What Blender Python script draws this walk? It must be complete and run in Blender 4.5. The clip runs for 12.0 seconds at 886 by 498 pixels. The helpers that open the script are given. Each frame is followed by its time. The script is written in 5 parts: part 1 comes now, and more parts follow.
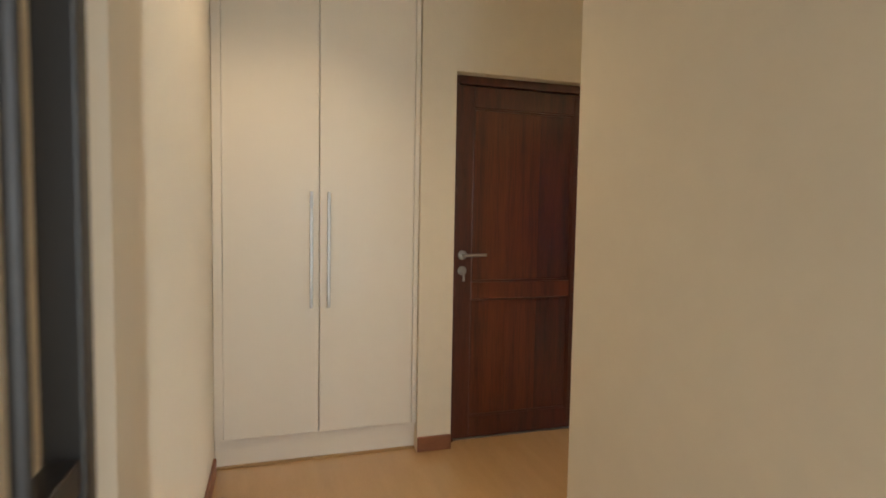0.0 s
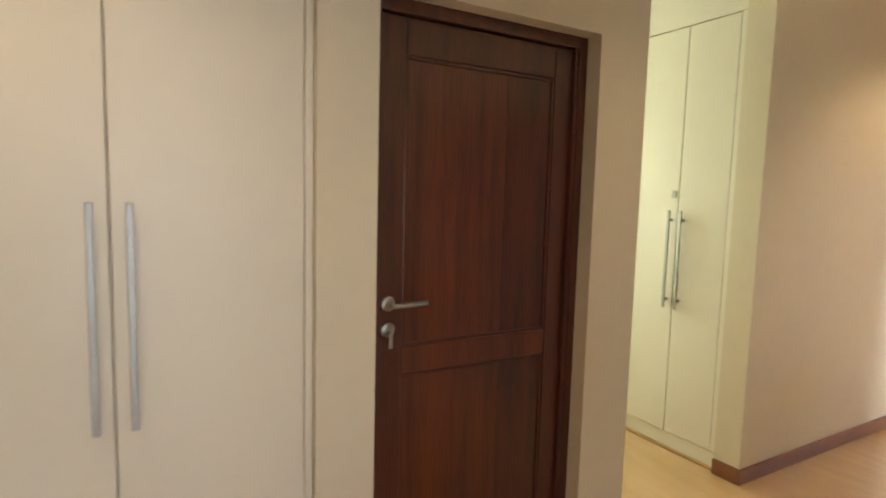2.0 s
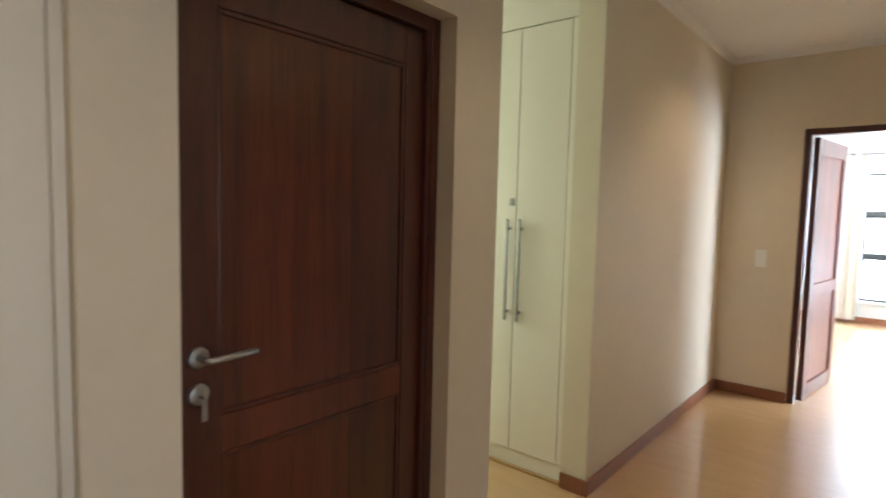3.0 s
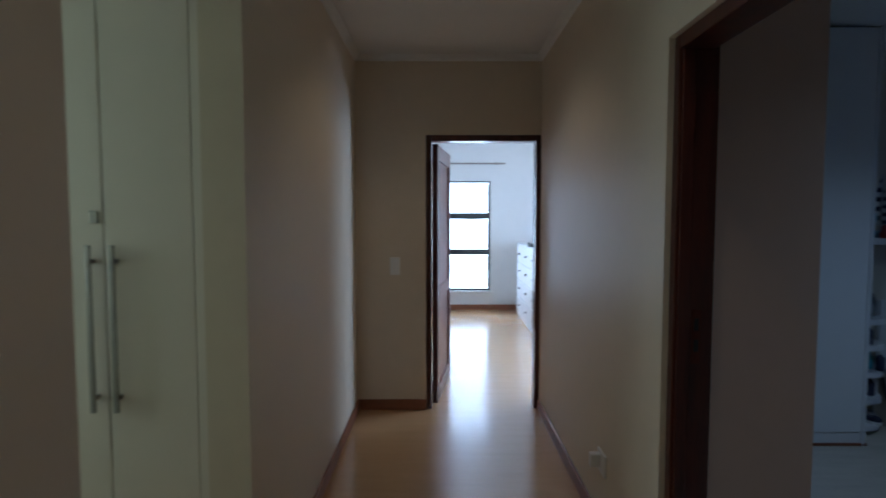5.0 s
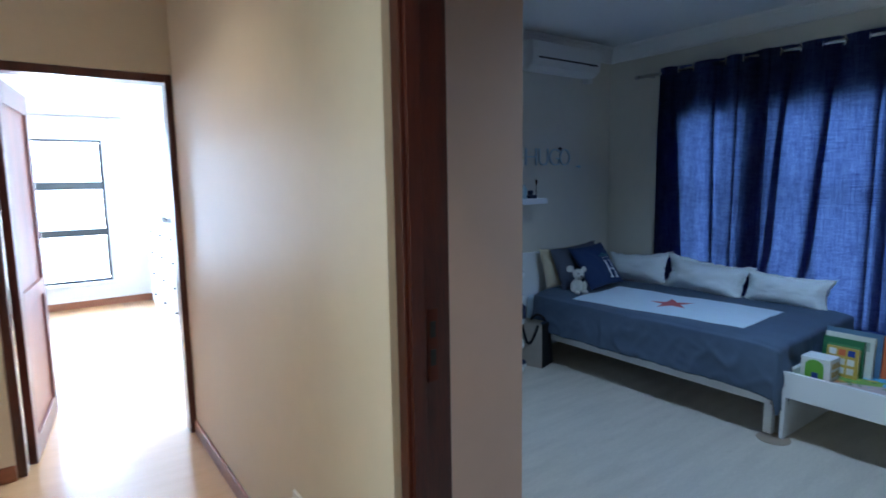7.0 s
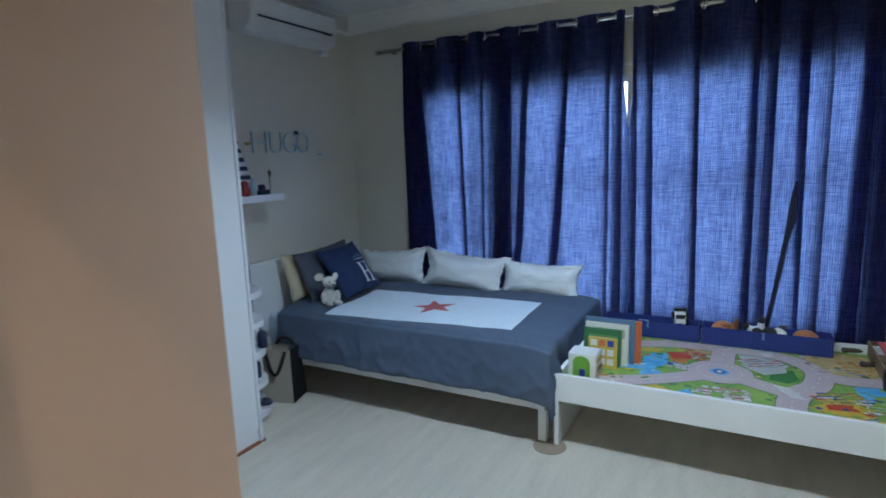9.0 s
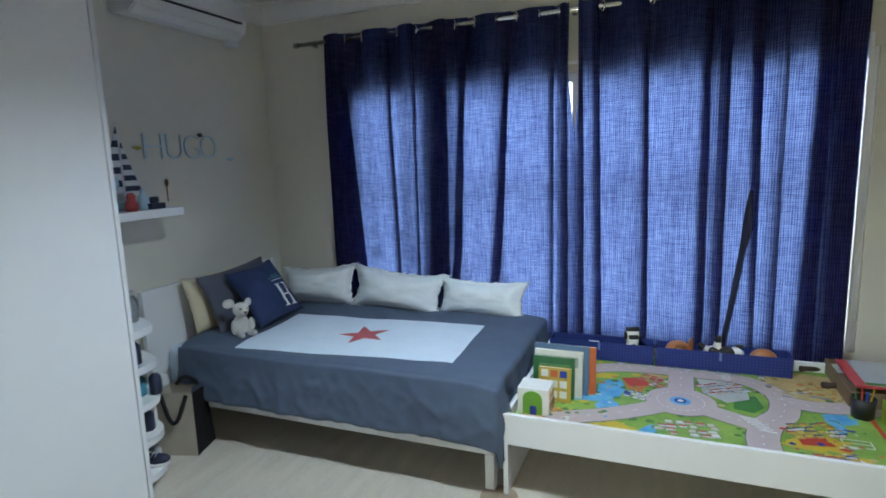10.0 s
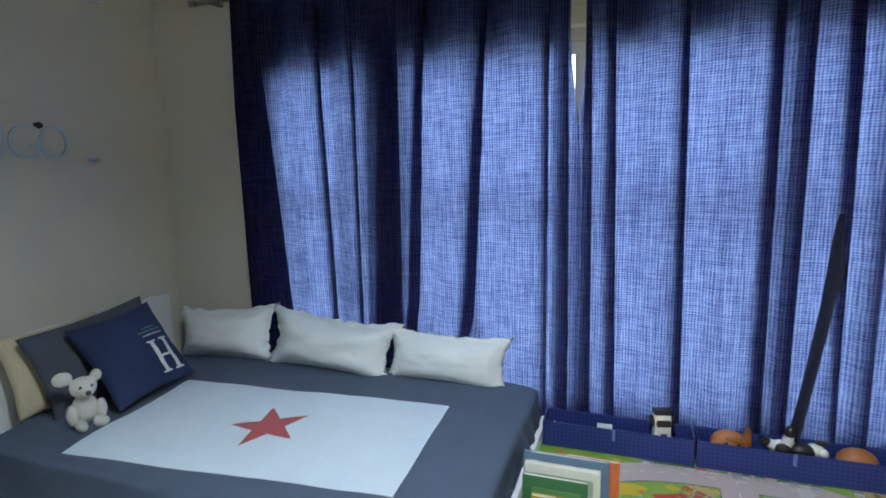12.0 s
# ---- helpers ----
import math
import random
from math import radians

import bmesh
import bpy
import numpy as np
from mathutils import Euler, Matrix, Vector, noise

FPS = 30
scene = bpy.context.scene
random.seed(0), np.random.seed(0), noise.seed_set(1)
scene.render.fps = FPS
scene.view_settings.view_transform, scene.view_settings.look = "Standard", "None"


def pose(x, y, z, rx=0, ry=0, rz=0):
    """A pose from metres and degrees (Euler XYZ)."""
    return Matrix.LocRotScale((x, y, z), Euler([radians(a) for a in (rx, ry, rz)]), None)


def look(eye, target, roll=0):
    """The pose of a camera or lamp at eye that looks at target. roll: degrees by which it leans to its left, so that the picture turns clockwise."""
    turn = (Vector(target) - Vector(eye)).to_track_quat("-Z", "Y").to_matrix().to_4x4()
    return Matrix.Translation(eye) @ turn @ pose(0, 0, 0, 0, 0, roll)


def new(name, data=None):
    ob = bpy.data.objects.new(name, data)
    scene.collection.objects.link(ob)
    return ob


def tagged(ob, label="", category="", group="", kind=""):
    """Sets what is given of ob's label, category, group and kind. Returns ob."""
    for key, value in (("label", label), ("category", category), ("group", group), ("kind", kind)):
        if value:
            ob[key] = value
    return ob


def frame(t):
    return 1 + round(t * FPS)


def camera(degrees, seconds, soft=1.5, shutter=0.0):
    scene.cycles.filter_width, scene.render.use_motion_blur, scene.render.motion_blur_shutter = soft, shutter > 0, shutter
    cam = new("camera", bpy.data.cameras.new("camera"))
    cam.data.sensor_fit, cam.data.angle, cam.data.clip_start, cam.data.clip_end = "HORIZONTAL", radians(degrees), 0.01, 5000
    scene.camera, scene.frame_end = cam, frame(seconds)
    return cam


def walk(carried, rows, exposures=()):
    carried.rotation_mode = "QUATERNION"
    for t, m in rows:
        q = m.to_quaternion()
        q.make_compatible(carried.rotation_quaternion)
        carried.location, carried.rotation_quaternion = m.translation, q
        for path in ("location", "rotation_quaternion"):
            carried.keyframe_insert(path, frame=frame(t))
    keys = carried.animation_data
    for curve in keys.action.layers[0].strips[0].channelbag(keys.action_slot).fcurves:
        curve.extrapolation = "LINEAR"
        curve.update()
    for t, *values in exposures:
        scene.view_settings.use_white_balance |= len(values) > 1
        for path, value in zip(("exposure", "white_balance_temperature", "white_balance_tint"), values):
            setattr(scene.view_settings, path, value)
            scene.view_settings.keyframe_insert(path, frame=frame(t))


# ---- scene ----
# ---- camera ----
EXPOSURES = [(0, 0.17, 6500, 10), (0.5, 0.42, 6500, 10), (1.0, 0.6, 6350, 10), (1.5, 0.54, 6350, 10), (2.0, 0.3, 6200, 10), (2.5, 0.12, 5950, 10), (3.2, -0.35, 5500, 10), (4.8, -2.15, 4800, 10), (5.5, -1.65, 4750, 10), (6.5, -0.5, 4750, 10), (7.5, 0.14, 4900, 10), (9.5, 0.74, 5900, 10), (10.5, 0.98, 6450, 10), (12, 0.93, 6600, 10)]
KIDS_W, BED_W, SIDE_W, BRANCH_W, ENTRY_W, SPOT_W, LAMP_W = 7.6, 205, 310, 26, 9, 40, 96
cam = camera(77.3, 12.0, soft=1.7, shutter=0.4)
PATH = [
    (0, (2.456, -0.737, 1.286), (0.549, -0.146, 1.159), 1.0),
    (0.5, (2.101, -0.637, 1.35), (0.2, -0.032, 1.202), 1.0),
    (1, (1.787, -0.577, 1.372), (-0.104, 0.054, 1.212), 1.1),
    (1.5, (1.479, -0.563, 1.431), (-0.347, 0.226, 1.227), 1.4),
    (2, (1.206, -0.471, 1.426), (-0.519, 0.521, 1.23), 1.5),
    (2.5, (0.991, -0.393, 1.42), (-0.564, 0.852, 1.243), 1.7),
    (3, (0.794, -0.329, 1.424), (-0.49, 1.197, 1.273), 1.4),
    (3.2, (0.744, -0.282, 1.419), (-0.439, 1.324, 1.277), 1.1),
    (4.8, (0.32, 0.327, 1.463), (0.172, 2.317, 1.341), 0.1),
    (5, (0.272, 0.394, 1.465), (0.278, 2.391, 1.345), 0.0),
    (5.5, (0.234, 0.604, 1.448), (0.577, 2.571, 1.337), -0.2),
    (6, (0.246, 0.795, 1.474), (0.887, 2.684, 1.324), -0.5),
    (6.5, (0.265, 0.957, 1.479), (1.234, 2.696, 1.294), -0.8),
    (7, (0.364, 1.114, 1.468), (1.529, 2.721, 1.219), -0.9),
    (7.5, (0.501, 1.25, 1.468), (1.833, 2.712, 1.171), -1.2),
    (9.5, (1.164, 1.677, 1.495), (2.96, 2.501, 1.184), -2.0),
    (10, (1.362, 1.756, 1.509), (3.192, 2.498, 1.195), -1.9),
    (10.5, (1.589, 1.811, 1.518), (3.443, 2.489, 1.199), -1.8),
    (11, (1.861, 1.859, 1.536), (3.723, 2.514, 1.212), -1.7),
    (11.5, (2.131, 1.937, 1.545), (3.99, 2.597, 1.216), -1.6),
    (12, (2.367, 2.023, 1.535), (4.225, 2.686, 1.212), -1.4),
]
walk(cam, [(t, look(eye, aim, roll)) for t, eye, aim, roll in PATH], EXPOSURES)

# ---- world and light ----
world = bpy.data.worlds.new("sky")
scene.world = world
world.use_nodes = True
wn = world.node_tree.nodes
sky = wn.new("ShaderNodeTexSky")
sky.sky_type, sky.sun_disc = "NISHITA", False
sky.sun_elevation, sky.sun_rotation = radians(50), radians(60)
world.node_tree.links.new(sky.outputs[0], wn["Background"].inputs[0])
wn["Background"].inputs[1].default_value = 0.12

sun = new("sun", bpy.data.lights.new("sun", "SUN"))
sun.data.energy, sun.data.angle, sun.data.color = 2.0, radians(1), (1, 0.95, 0.88)
sun.matrix_world = look((6, -10, 12), (4, 2, 0))


def window_light(name, at, target, w, h, watts, color):
    lamp = new(name, bpy.data.lights.new(name, "AREA"))
    lamp.data.shape, lamp.data.size, lamp.data.size_y = "RECTANGLE", w, h
    lamp.data.energy, lamp.data.color = watts, color
    lamp.matrix_world = look(at, target)


window_light("daylight_kids_window", (4.905, 2.24, 1.225), (3.0, 2.24, 1.225), 2.88, 1.49, KIDS_W, (0.80, 0.90, 1.0))
window_light("daylight_bedroom_window", (0.68, 9.2, 1.15), (0.68, 5, 1.0), 0.7, 1.7, BED_W, (0.88, 0.95, 1.0))
window_light("daylight_bedroom_side_window", (3.27, 6.0, 1.3), (0, 6.0, 1.1), 1.4, 1.5, SIDE_W, (0.88, 0.95, 1.0))
window_light("daylight_branch_window", (-2.42, 1.78, 1.5), (0, 1.78, 1.2), 0.6, 1.1, BRANCH_W, (0.95, 1.0, 0.76))
# Added fill strip in the entry, aimed to brighten the lobby's south wall.
window_light("entry_wall_fill", (3.28, -0.17, 1.2), (1.2, -1.0, 1.0), 0.3, 1.9, ENTRY_W, (0.92, 0.95, 1.0))
# The third spot is added as warm fill for the nib and doorway.
for i, (x, y, w) in enumerate(((0.30, 3.35, SPOT_W * 0.62), (0.42, -0.74, SPOT_W * 0.54), (0.60, 1.25, SPOT_W * 0.46))):
    lamp = new("downlight_bulb", bpy.data.lights.new("downlight_bulb", "SPOT"))
    lamp.data.energy, lamp.data.color = w, (1.0, 0.77, 0.50) if i else (1.0, 0.71, 0.40)
    lamp.data.spot_size, lamp.data.spot_blend, lamp.data.shadow_soft_size = radians(126), 0.65, 0.03
    lamp.matrix_world = look((x, y, 2.612), (x, y, 0))


bulb = new("ceiling_lamp_bulb", bpy.data.lights.new("ceiling_lamp_bulb", "SPOT"))
bulb.data.spot_size, bulb.data.spot_blend = radians(142), 0.85
bulb.data.energy, bulb.data.color, bulb.data.shadow_soft_size = LAMP_W, (0.74, 0.89, 1.0), 0.06
bulb.location = (2.98, 2.18, 2.52)


# ---- materials ----
def material(name, base, rough=0.6, second=None, scale=3.0, bump=0.0, bump_scale=120.0, metal=0.0, stretch=(1, 1, 1), spread=0.12, coat=0.0, random_tint=0.0, gloss=0.5):
    """A surface whose colour drifts at two scales, with a fine relief."""
    m = bpy.data.materials.new(name)
    m.use_nodes = True
    nt = m.node_tree
    nodes, links = nt.nodes, nt.links
    b = nodes["Principled BSDF"]
    b.inputs["Roughness"].default_value, b.inputs["Metallic"].default_value = rough, metal
    b.inputs["Coat Weight"].default_value = coat
    b.inputs["Specular IOR Level"].default_value = gloss
    b.inputs["Coat Roughness"].default_value = 0.15
    geo = nodes.new("ShaderNodeNewGeometry")
    mp = nodes.new("ShaderNodeMapping")
    mp.inputs["Scale"].default_value = stretch
    links.new(geo.outputs["Position"], mp.inputs["Vector"])
    big, fine = nodes.new("ShaderNodeTexNoise"), nodes.new("ShaderNodeTexNoise")
    big.inputs["Scale"].default_value, fine.inputs["Scale"].default_value = scale, scale * 11
    big.inputs["Detail"].default_value, fine.inputs["Detail"].default_value = 4, 5
    for n in (big, fine):
        links.new(mp.outputs[0], n.inputs["Vector"])
    add = nodes.new("ShaderNodeMix")
    add.data_type = "FLOAT"
    add.inputs[0].default_value = 0.4
    links.new(big.outputs[0], add.inputs[2]), links.new(fine.outputs[0], add.inputs[3])
    ramp = nodes.new("ShaderNodeValToRGB")
    second = second or tuple(c * (1 - spread) for c in base)
    ramp.color_ramp.elements[0].color, ramp.color_ramp.elements[1].color = (*second, 1), (*base, 1)
    ramp.color_ramp.elements[0].position, ramp.color_ramp.elements[1].position = 0.33, 0.62
    links.new(add.outputs[0], ramp.inputs[0])
    out = ramp.outputs[0]
    if random_tint:
        info, hsv, rng = nodes.new("ShaderNodeObjectInfo"), nodes.new("ShaderNodeHueSaturation"), nodes.new("ShaderNodeMapRange")
        rng.inputs["To Min"].default_value, rng.inputs["To Max"].default_value = 1 - random_tint, 1 + random_tint
        links.new(info.outputs["Random"], rng.inputs["Value"]), links.new(rng.outputs[0], hsv.inputs["Value"])
        links.new(out, hsv.inputs["Color"])
        out = hsv.outputs[0]
    links.new(out, b.inputs["Base Color"])
    rr = nodes.new("ShaderNodeMapRange")
    rr.inputs["To Min"].default_value, rr.inputs["To Max"].default_value = rough * 0.85, min(1, rough * 1.15)
    links.new(fine.outputs[0], rr.inputs["Value"]), links.new(rr.outputs[0], b.inputs["Roughness"])
    if bump:
        bn, bp = nodes.new("ShaderNodeTexNoise"), nodes.new("ShaderNodeBump")
        bn.inputs["Scale"].default_value, bp.inputs["Strength"].default_value, bp.inputs["Distance"].default_value = bump_scale, bump, 0.004
        links.new(mp.outputs[0], bn.inputs["Vector"])
        links.new(bn.outputs[0], bp.inputs["Height"]), links.new(bp.outputs[0], b.inputs["Normal"])
    return m


CREAM = material("cream_wall_paint", (0.72, 0.63, 0.49), 0.5, gloss=0.2, scale=1.2, spread=0.05, bump=0.12, bump_scale=60)
KIDS_PAINT = material("pale_room_paint", (0.72, 0.69, 0.59), 0.6, scale=1.2, spread=0.05, bump=0.1, bump_scale=60)
WHITE_PAINT = material("white_room_paint", (0.82, 0.83, 0.83), 0.6, scale=1.2, spread=0.04, bump=0.1, bump_scale=60)
# Warm passage light on the nib wall is put into this base colour.
NIB_WARM_LIT = material("nib_paint_warm_lit", (0.72, 0.51, 0.37), 0.5, scale=1.2, spread=0.05, bump=0.1, bump_scale=60)
GREENISH = material("pale_green_cream_paint", (0.72, 0.71, 0.56), 0.5, scale=1.2, spread=0.05)
CEILING = material("ceiling_paint", (0.80, 0.79, 0.76), 0.8, scale=1.5, spread=0.04, bump=0.1, bump_scale=40)
LAMINATE = material("tan_laminate", (0.52, 0.32, 0.15), 0.22, second=(0.47, 0.285, 0.13), scale=2.2, stretch=(1.0, 7.0, 1), bump=0.05, bump_scale=14, random_tint=0.06, coat=0.7)
VINYL = material("light_beige_plank_floor", (0.66, 0.60, 0.50), 0.24, second=(0.55, 0.50, 0.415), scale=2.4, stretch=(1.0, 6.0, 1), bump=0.04, bump_scale=14, random_tint=0.04)
MAHOGANY = material("dark_red_mahogany", (0.100, 0.022, 0.012), 0.34, second=(0.036, 0.010, 0.007), scale=2.6, stretch=(7, 7, 0.6), bump=0.08, bump_scale=30, coat=0.25)
PANEL_WOOD = material("red_brown_panel_wood", (0.150, 0.034, 0.013), 0.34, second=(0.042, 0.011, 0.007), scale=1.8, stretch=(7, 8, 0.35), bump=0.08, bump_scale=30, coat=0.1)
SKIRT = material("red_brown_skirting", (0.27, 0.105, 0.05), 0.35, second=(0.19, 0.07, 0.035), scale=4, stretch=(1, 1, 6))
MELAMINE = material("warm_white_melamine", (0.80, 0.735, 0.635), 0.38, scale=1.0, spread=0.03)
WHITE_MEL = material("white_melamine", (0.80, 0.81, 0.82), 0.35, scale=1.0, spread=0.03)
STEEL = material("brushed_steel", (0.40, 0.38, 0.36), 0.42, scale=6, stretch=(1, 1, 20), metal=1.0)
CHROME = material("bright_chrome", (0.78, 0.78, 0.78), 0.22, scale=6, metal=1.0, spread=0.05)
BLACK = material("black_painted_metal", (0.02, 0.018, 0.017), 0.4, scale=5)
DARKALU = material("dark_bronze_aluminium", (0.06, 0.065, 0.065), 0.4, scale=5)
PLASTIC = material("white_plastic", (0.8, 0.79, 0.76), 0.35, scale=2, spread=0.04)


def curtain_cloth(name, dark, light):
    """Coarse woven cloth that lets daylight glow through."""
    m = bpy.data.materials.new(name)
    m.use_nodes = True
    nodes, links = m.node_tree.nodes, m.node_tree.links
    nodes.remove(nodes["Principled BSDF"])
    geo = nodes.new("ShaderNodeNewGeometry")
    fac = None
    threads = []
    for axis, pitch, weight in (("Y", 0.0115, 0.15), ("Z", 0.0098, 0.10)):
        rib = nodes.new("ShaderNodeTexWave")
        rib.bands_direction = axis
        rib.inputs["Scale"].default_value = 0.314 / pitch
        rib.inputs["Distortion"].default_value, rib.inputs["Detail"].default_value, rib.inputs["Detail Scale"].default_value = 2.2, 2.0, 0.6
        links.new(geo.outputs["Position"], rib.inputs["Vector"])
        threads.append((rib.outputs["Fac"], weight))
    for stretch, weight in (((1, 105, 7), 0.29), ((1, 11, 135), 0.26), ((1, 290, 290), 0.20)):
        mp, n = nodes.new("ShaderNodeMapping"), nodes.new("ShaderNodeTexNoise")
        mp.inputs["Scale"].default_value = stretch
        n.inputs["Scale"].default_value, n.inputs["Detail"].default_value = 1.0, 1.5
        links.new(geo.outputs["Position"], mp.inputs[0]), links.new(mp.outputs[0], n.inputs["Vector"])
        threads.append((n.outputs[0], weight))
    for out, weight in threads:
        w = nodes.new("ShaderNodeMath")
        w.operation, w.inputs[1].default_value = "MULTIPLY_ADD", weight
        links.new(out, w.inputs[0])
        w.inputs[2].default_value = 0.0
        if fac is not None:
            links.new(fac, w.inputs[2])
        fac = w.outputs[0]
    ramp = nodes.new("ShaderNodeValToRGB")
    ramp.color_ramp.elements[0].position, ramp.color_ramp.elements[1].position = 0.37, 0.64
    ramp.color_ramp.elements[0].color, ramp.color_ramp.elements[1].color = (*dark, 1), (*light, 1)
    links.new(fac, ramp.inputs[0])
    dif, tra, mix = nodes.new("ShaderNodeBsdfDiffuse"), nodes.new("ShaderNodeBsdfTranslucent"), nodes.new("ShaderNodeMixShader")
    dif.inputs[0].default_value = (0.045, 0.040, 0.105, 1)
    links.new(ramp.outputs[0], tra.inputs[0])
    mix.inputs[0].default_value = 0.62
    links.new(dif.outputs[0], mix.inputs[1]), links.new(tra.outputs[0], mix.inputs[2])
    links.new(mix.outputs[0], nodes["Material Output"].inputs[0])
    return m


CURTAIN = curtain_cloth("navy_blue_curtain_cloth", (0.020, 0.033, 0.138), (0.205, 0.292, 0.590))
GLASS = bpy.data.materials.new("window_glass")
GLASS.use_nodes = True
GLASS.node_tree.nodes["Principled BSDF"].inputs["Transmission Weight"].default_value = 1
GLASS.node_tree.nodes["Principled BSDF"].inputs["Roughness"].default_value = 0.0
GLASS.node_tree.nodes["Principled BSDF"].inputs["IOR"].default_value = 1.1


# ---- building helpers ----
def empty(name, at=(0, 0, 0), turn=0.0):
    ob = new(name)
    ob.matrix_world = pose(*at, 0, 0, turn)
    return ob


def part(name, bm, mat, parent=None, label="", smooth=False):
    me = bpy.data.meshes.new(name)
    bmesh.ops.recalc_face_normals(bm, faces=bm.faces)
    bm.to_mesh(me)
    bm.free()
    me.materials.append(mat)
    if smooth:
        me.polygons.foreach_set("use_smooth", [True] * len(me.polygons))
    ob = new(name, me)
    if parent is not None:
        ob.parent = parent
    return tagged(ob, label)


def add_box(bm, lo, hi, bevel=0.0, m=None):
    size = [hi[i] - lo[i] for i in range(3)]
    mid = [(hi[i] + lo[i]) / 2 for i in range(3)]
    mat = Matrix.LocRotScale(mid, None, size)
    r = bmesh.ops.create_cube(bm, size=1, matrix=(m @ mat) if m is not None else mat)
    if bevel:
        es = list({e for v in r["verts"] for e in v.link_edges})
        bmesh.ops.bevel(bm, geom=es, offset=bevel, segments=2, profile=0.6, affect="EDGES", clamp_overlap=True)
    return bm


def box(lo, hi, bevel=0.0):
    return add_box(bmesh.new(), lo, hi, bevel)


def tube(points, radius, sides=10, close=False, flat=1.0):
    """A round bar along a line of points."""
    bm = bmesh.new()
    pts = [Vector(p) for p in points]
    rings = []
    n = len(pts)
    for i, p in enumerate(pts):
        a, b = (pts[(i - 1) % n], pts[(i + 1) % n]) if close else (pts[max(i - 1, 0)], pts[min(i + 1, n - 1)])
        d = (b - a).normalized()
        q = d.to_track_quat("Z", "Y")
        rings.append([bm.verts.new(p + q @ Vector((math.cos(2 * math.pi * k / sides) * radius, math.sin(2 * math.pi * k / sides) * radius * flat, 0))) for k in range(sides)])
    for i in range(n if close else n - 1):
        r0, r1 = rings[i], rings[(i + 1) % n]
        for k in range(sides):
            bm.faces.new((r0[k], r0[(k + 1) % sides], r1[(k + 1) % sides], r1[k]))
    if not close:
        bm.faces.new(rings[0][::-1]), bm.faces.new(rings[-1])
    return bm


def lathe(profile, sides=24, at=(0, 0, 0)):
    """A turned body: profile is a run of (radius, height)."""
    bm = bmesh.new()
    rings = [[bm.verts.new((at[0] + r * math.cos(2 * math.pi * k / sides), at[1] + r * math.sin(2 * math.pi * k / sides), at[2] + z)) for k in range(sides)] for r, z in profile]
    for r0, r1 in zip(rings, rings[1:]):
        for k in range(sides):
            bm.faces.new((r0[k], r0[(k + 1) % sides], r1[(k + 1) % sides], r1[k]))
    bm.faces.new(rings[0][::-1]), bm.faces.new(rings[-1])
    return bm


def slab_poly(points, z0, z1):
    """A flat plate with an outline of (x, y) points."""
    bm = bmesh.new()
    low = [bm.verts.new((x, y, z0)) for x, y in points]
    top = [bm.verts.new((x, y, z1)) for x, y in points]
    bm.faces.new(low[::-1]), bm.faces.new(top)
    for i in range(len(points)):
        j = (i + 1) % len(points)
        bm.faces.new((low[i], low[j], top[j], top[i]))
    return bm


def structure(ob, label, category):
    return tagged(ob, label, category, kind="structure")


def wall(name, x0, x1, y0, y1, mat, openings=(), z1=2.63, label="cream painted plaster wall"):
    """A solid wall along its longer side; openings are (from, to, sill, head) along it."""
    bm = bmesh.new()
    along_x = (x1 - x0) > (y1 - y0)
    a0, a1 = (x0, x1) if along_x else (y0, y1)

    def block(s, e, zl, zh):
        if e - s > 1e-4 and zh - zl > 1e-4:
            add_box(bm, (s, y0, zl) if along_x else (x0, s, zl), (e, y1, zh) if along_x else (x1, e, zh))
    cur = a0
    for s, e, sill, head in sorted(openings):
        block(cur, s, 0, z1)
        block(s, e, 0, sill)
        block(s, e, head, z1)
        cur = e
    block(cur, a1, 0, z1)
    return structure(part(name, bm, mat), label, "wall")


# ---- floors, walls, ceilings ----
H = 2.63
structure(part("floor", box((-2.6, -1.3, -0.15), (1.085, 9.3, 0.0)), LAMINATE), "glossy tan laminate plank floor", "floor")
structure(part("floor_entry", box((1.085, -1.3, -0.15), (3.6, 0.2, 0.0)), LAMINATE), "glossy tan laminate plank floor", "floor")
structure(part("floor_room", box((1.085, 0.2, -0.15), (5.1, 4.6, 0.0)), VINYL), "light beige laminate plank floor", "floor")
structure(part("floor_bedroom", box((1.085, 4.6, -0.15), (3.6, 9.3, 0.0)), LAMINATE), "glossy tan laminate plank floor", "floor")
wall("wall_lobby_west", -0.52, -0.37, 0.01, 1.355, CREAM, [(0.20, 1.10, 0, 2.04)])
wall("wall_behind_wardrobe", -1.12, -1.0, -1.16, 1.355, CREAM)
wall("wall_lobby_south", -1.0, 3.3, -1.16, -1.01, CREAM)
wall("wall_entry_nib", 1.44, 1.56, -1.01, -0.955, CREAM)
wall("wall_entry_east", 3.3, 3.45, -1.16, 0.27, CREAM, [(-0.9, 0.0, 0, 2.05)])
wall("wall_room_south", 1.01, 4.95, 0.12, 0.27, CREAM)
wall("wall_passage_east", 1.01, 1.16, 0.27, 4.51, CREAM, [(1.225, 2.225, 0, 2.04)])
wall("wall_passage_west", -0.50, -0.36, 2.19, 4.51, CREAM)
wall("wall_branch_south", -2.4, -0.52, 1.20, 1.355, GREENISH)
wall("wall_branch_north", -2.4, -1.14, 2.19, 2.34, GREENISH)
wall("wall_branch_west", -2.55, -2.4, 1.2, 2.34, GREENISH, [(1.45, 2.1, 0.9, 2.05)])
wall("wall_closet_back", -1.14, -0.50, 2.76, 2.9, CREAM)
wall("wall_passage_end", -0.50, 1.16, 4.51, 4.66, CREAM, [(0.157, 1.01, 0, 2.06)])
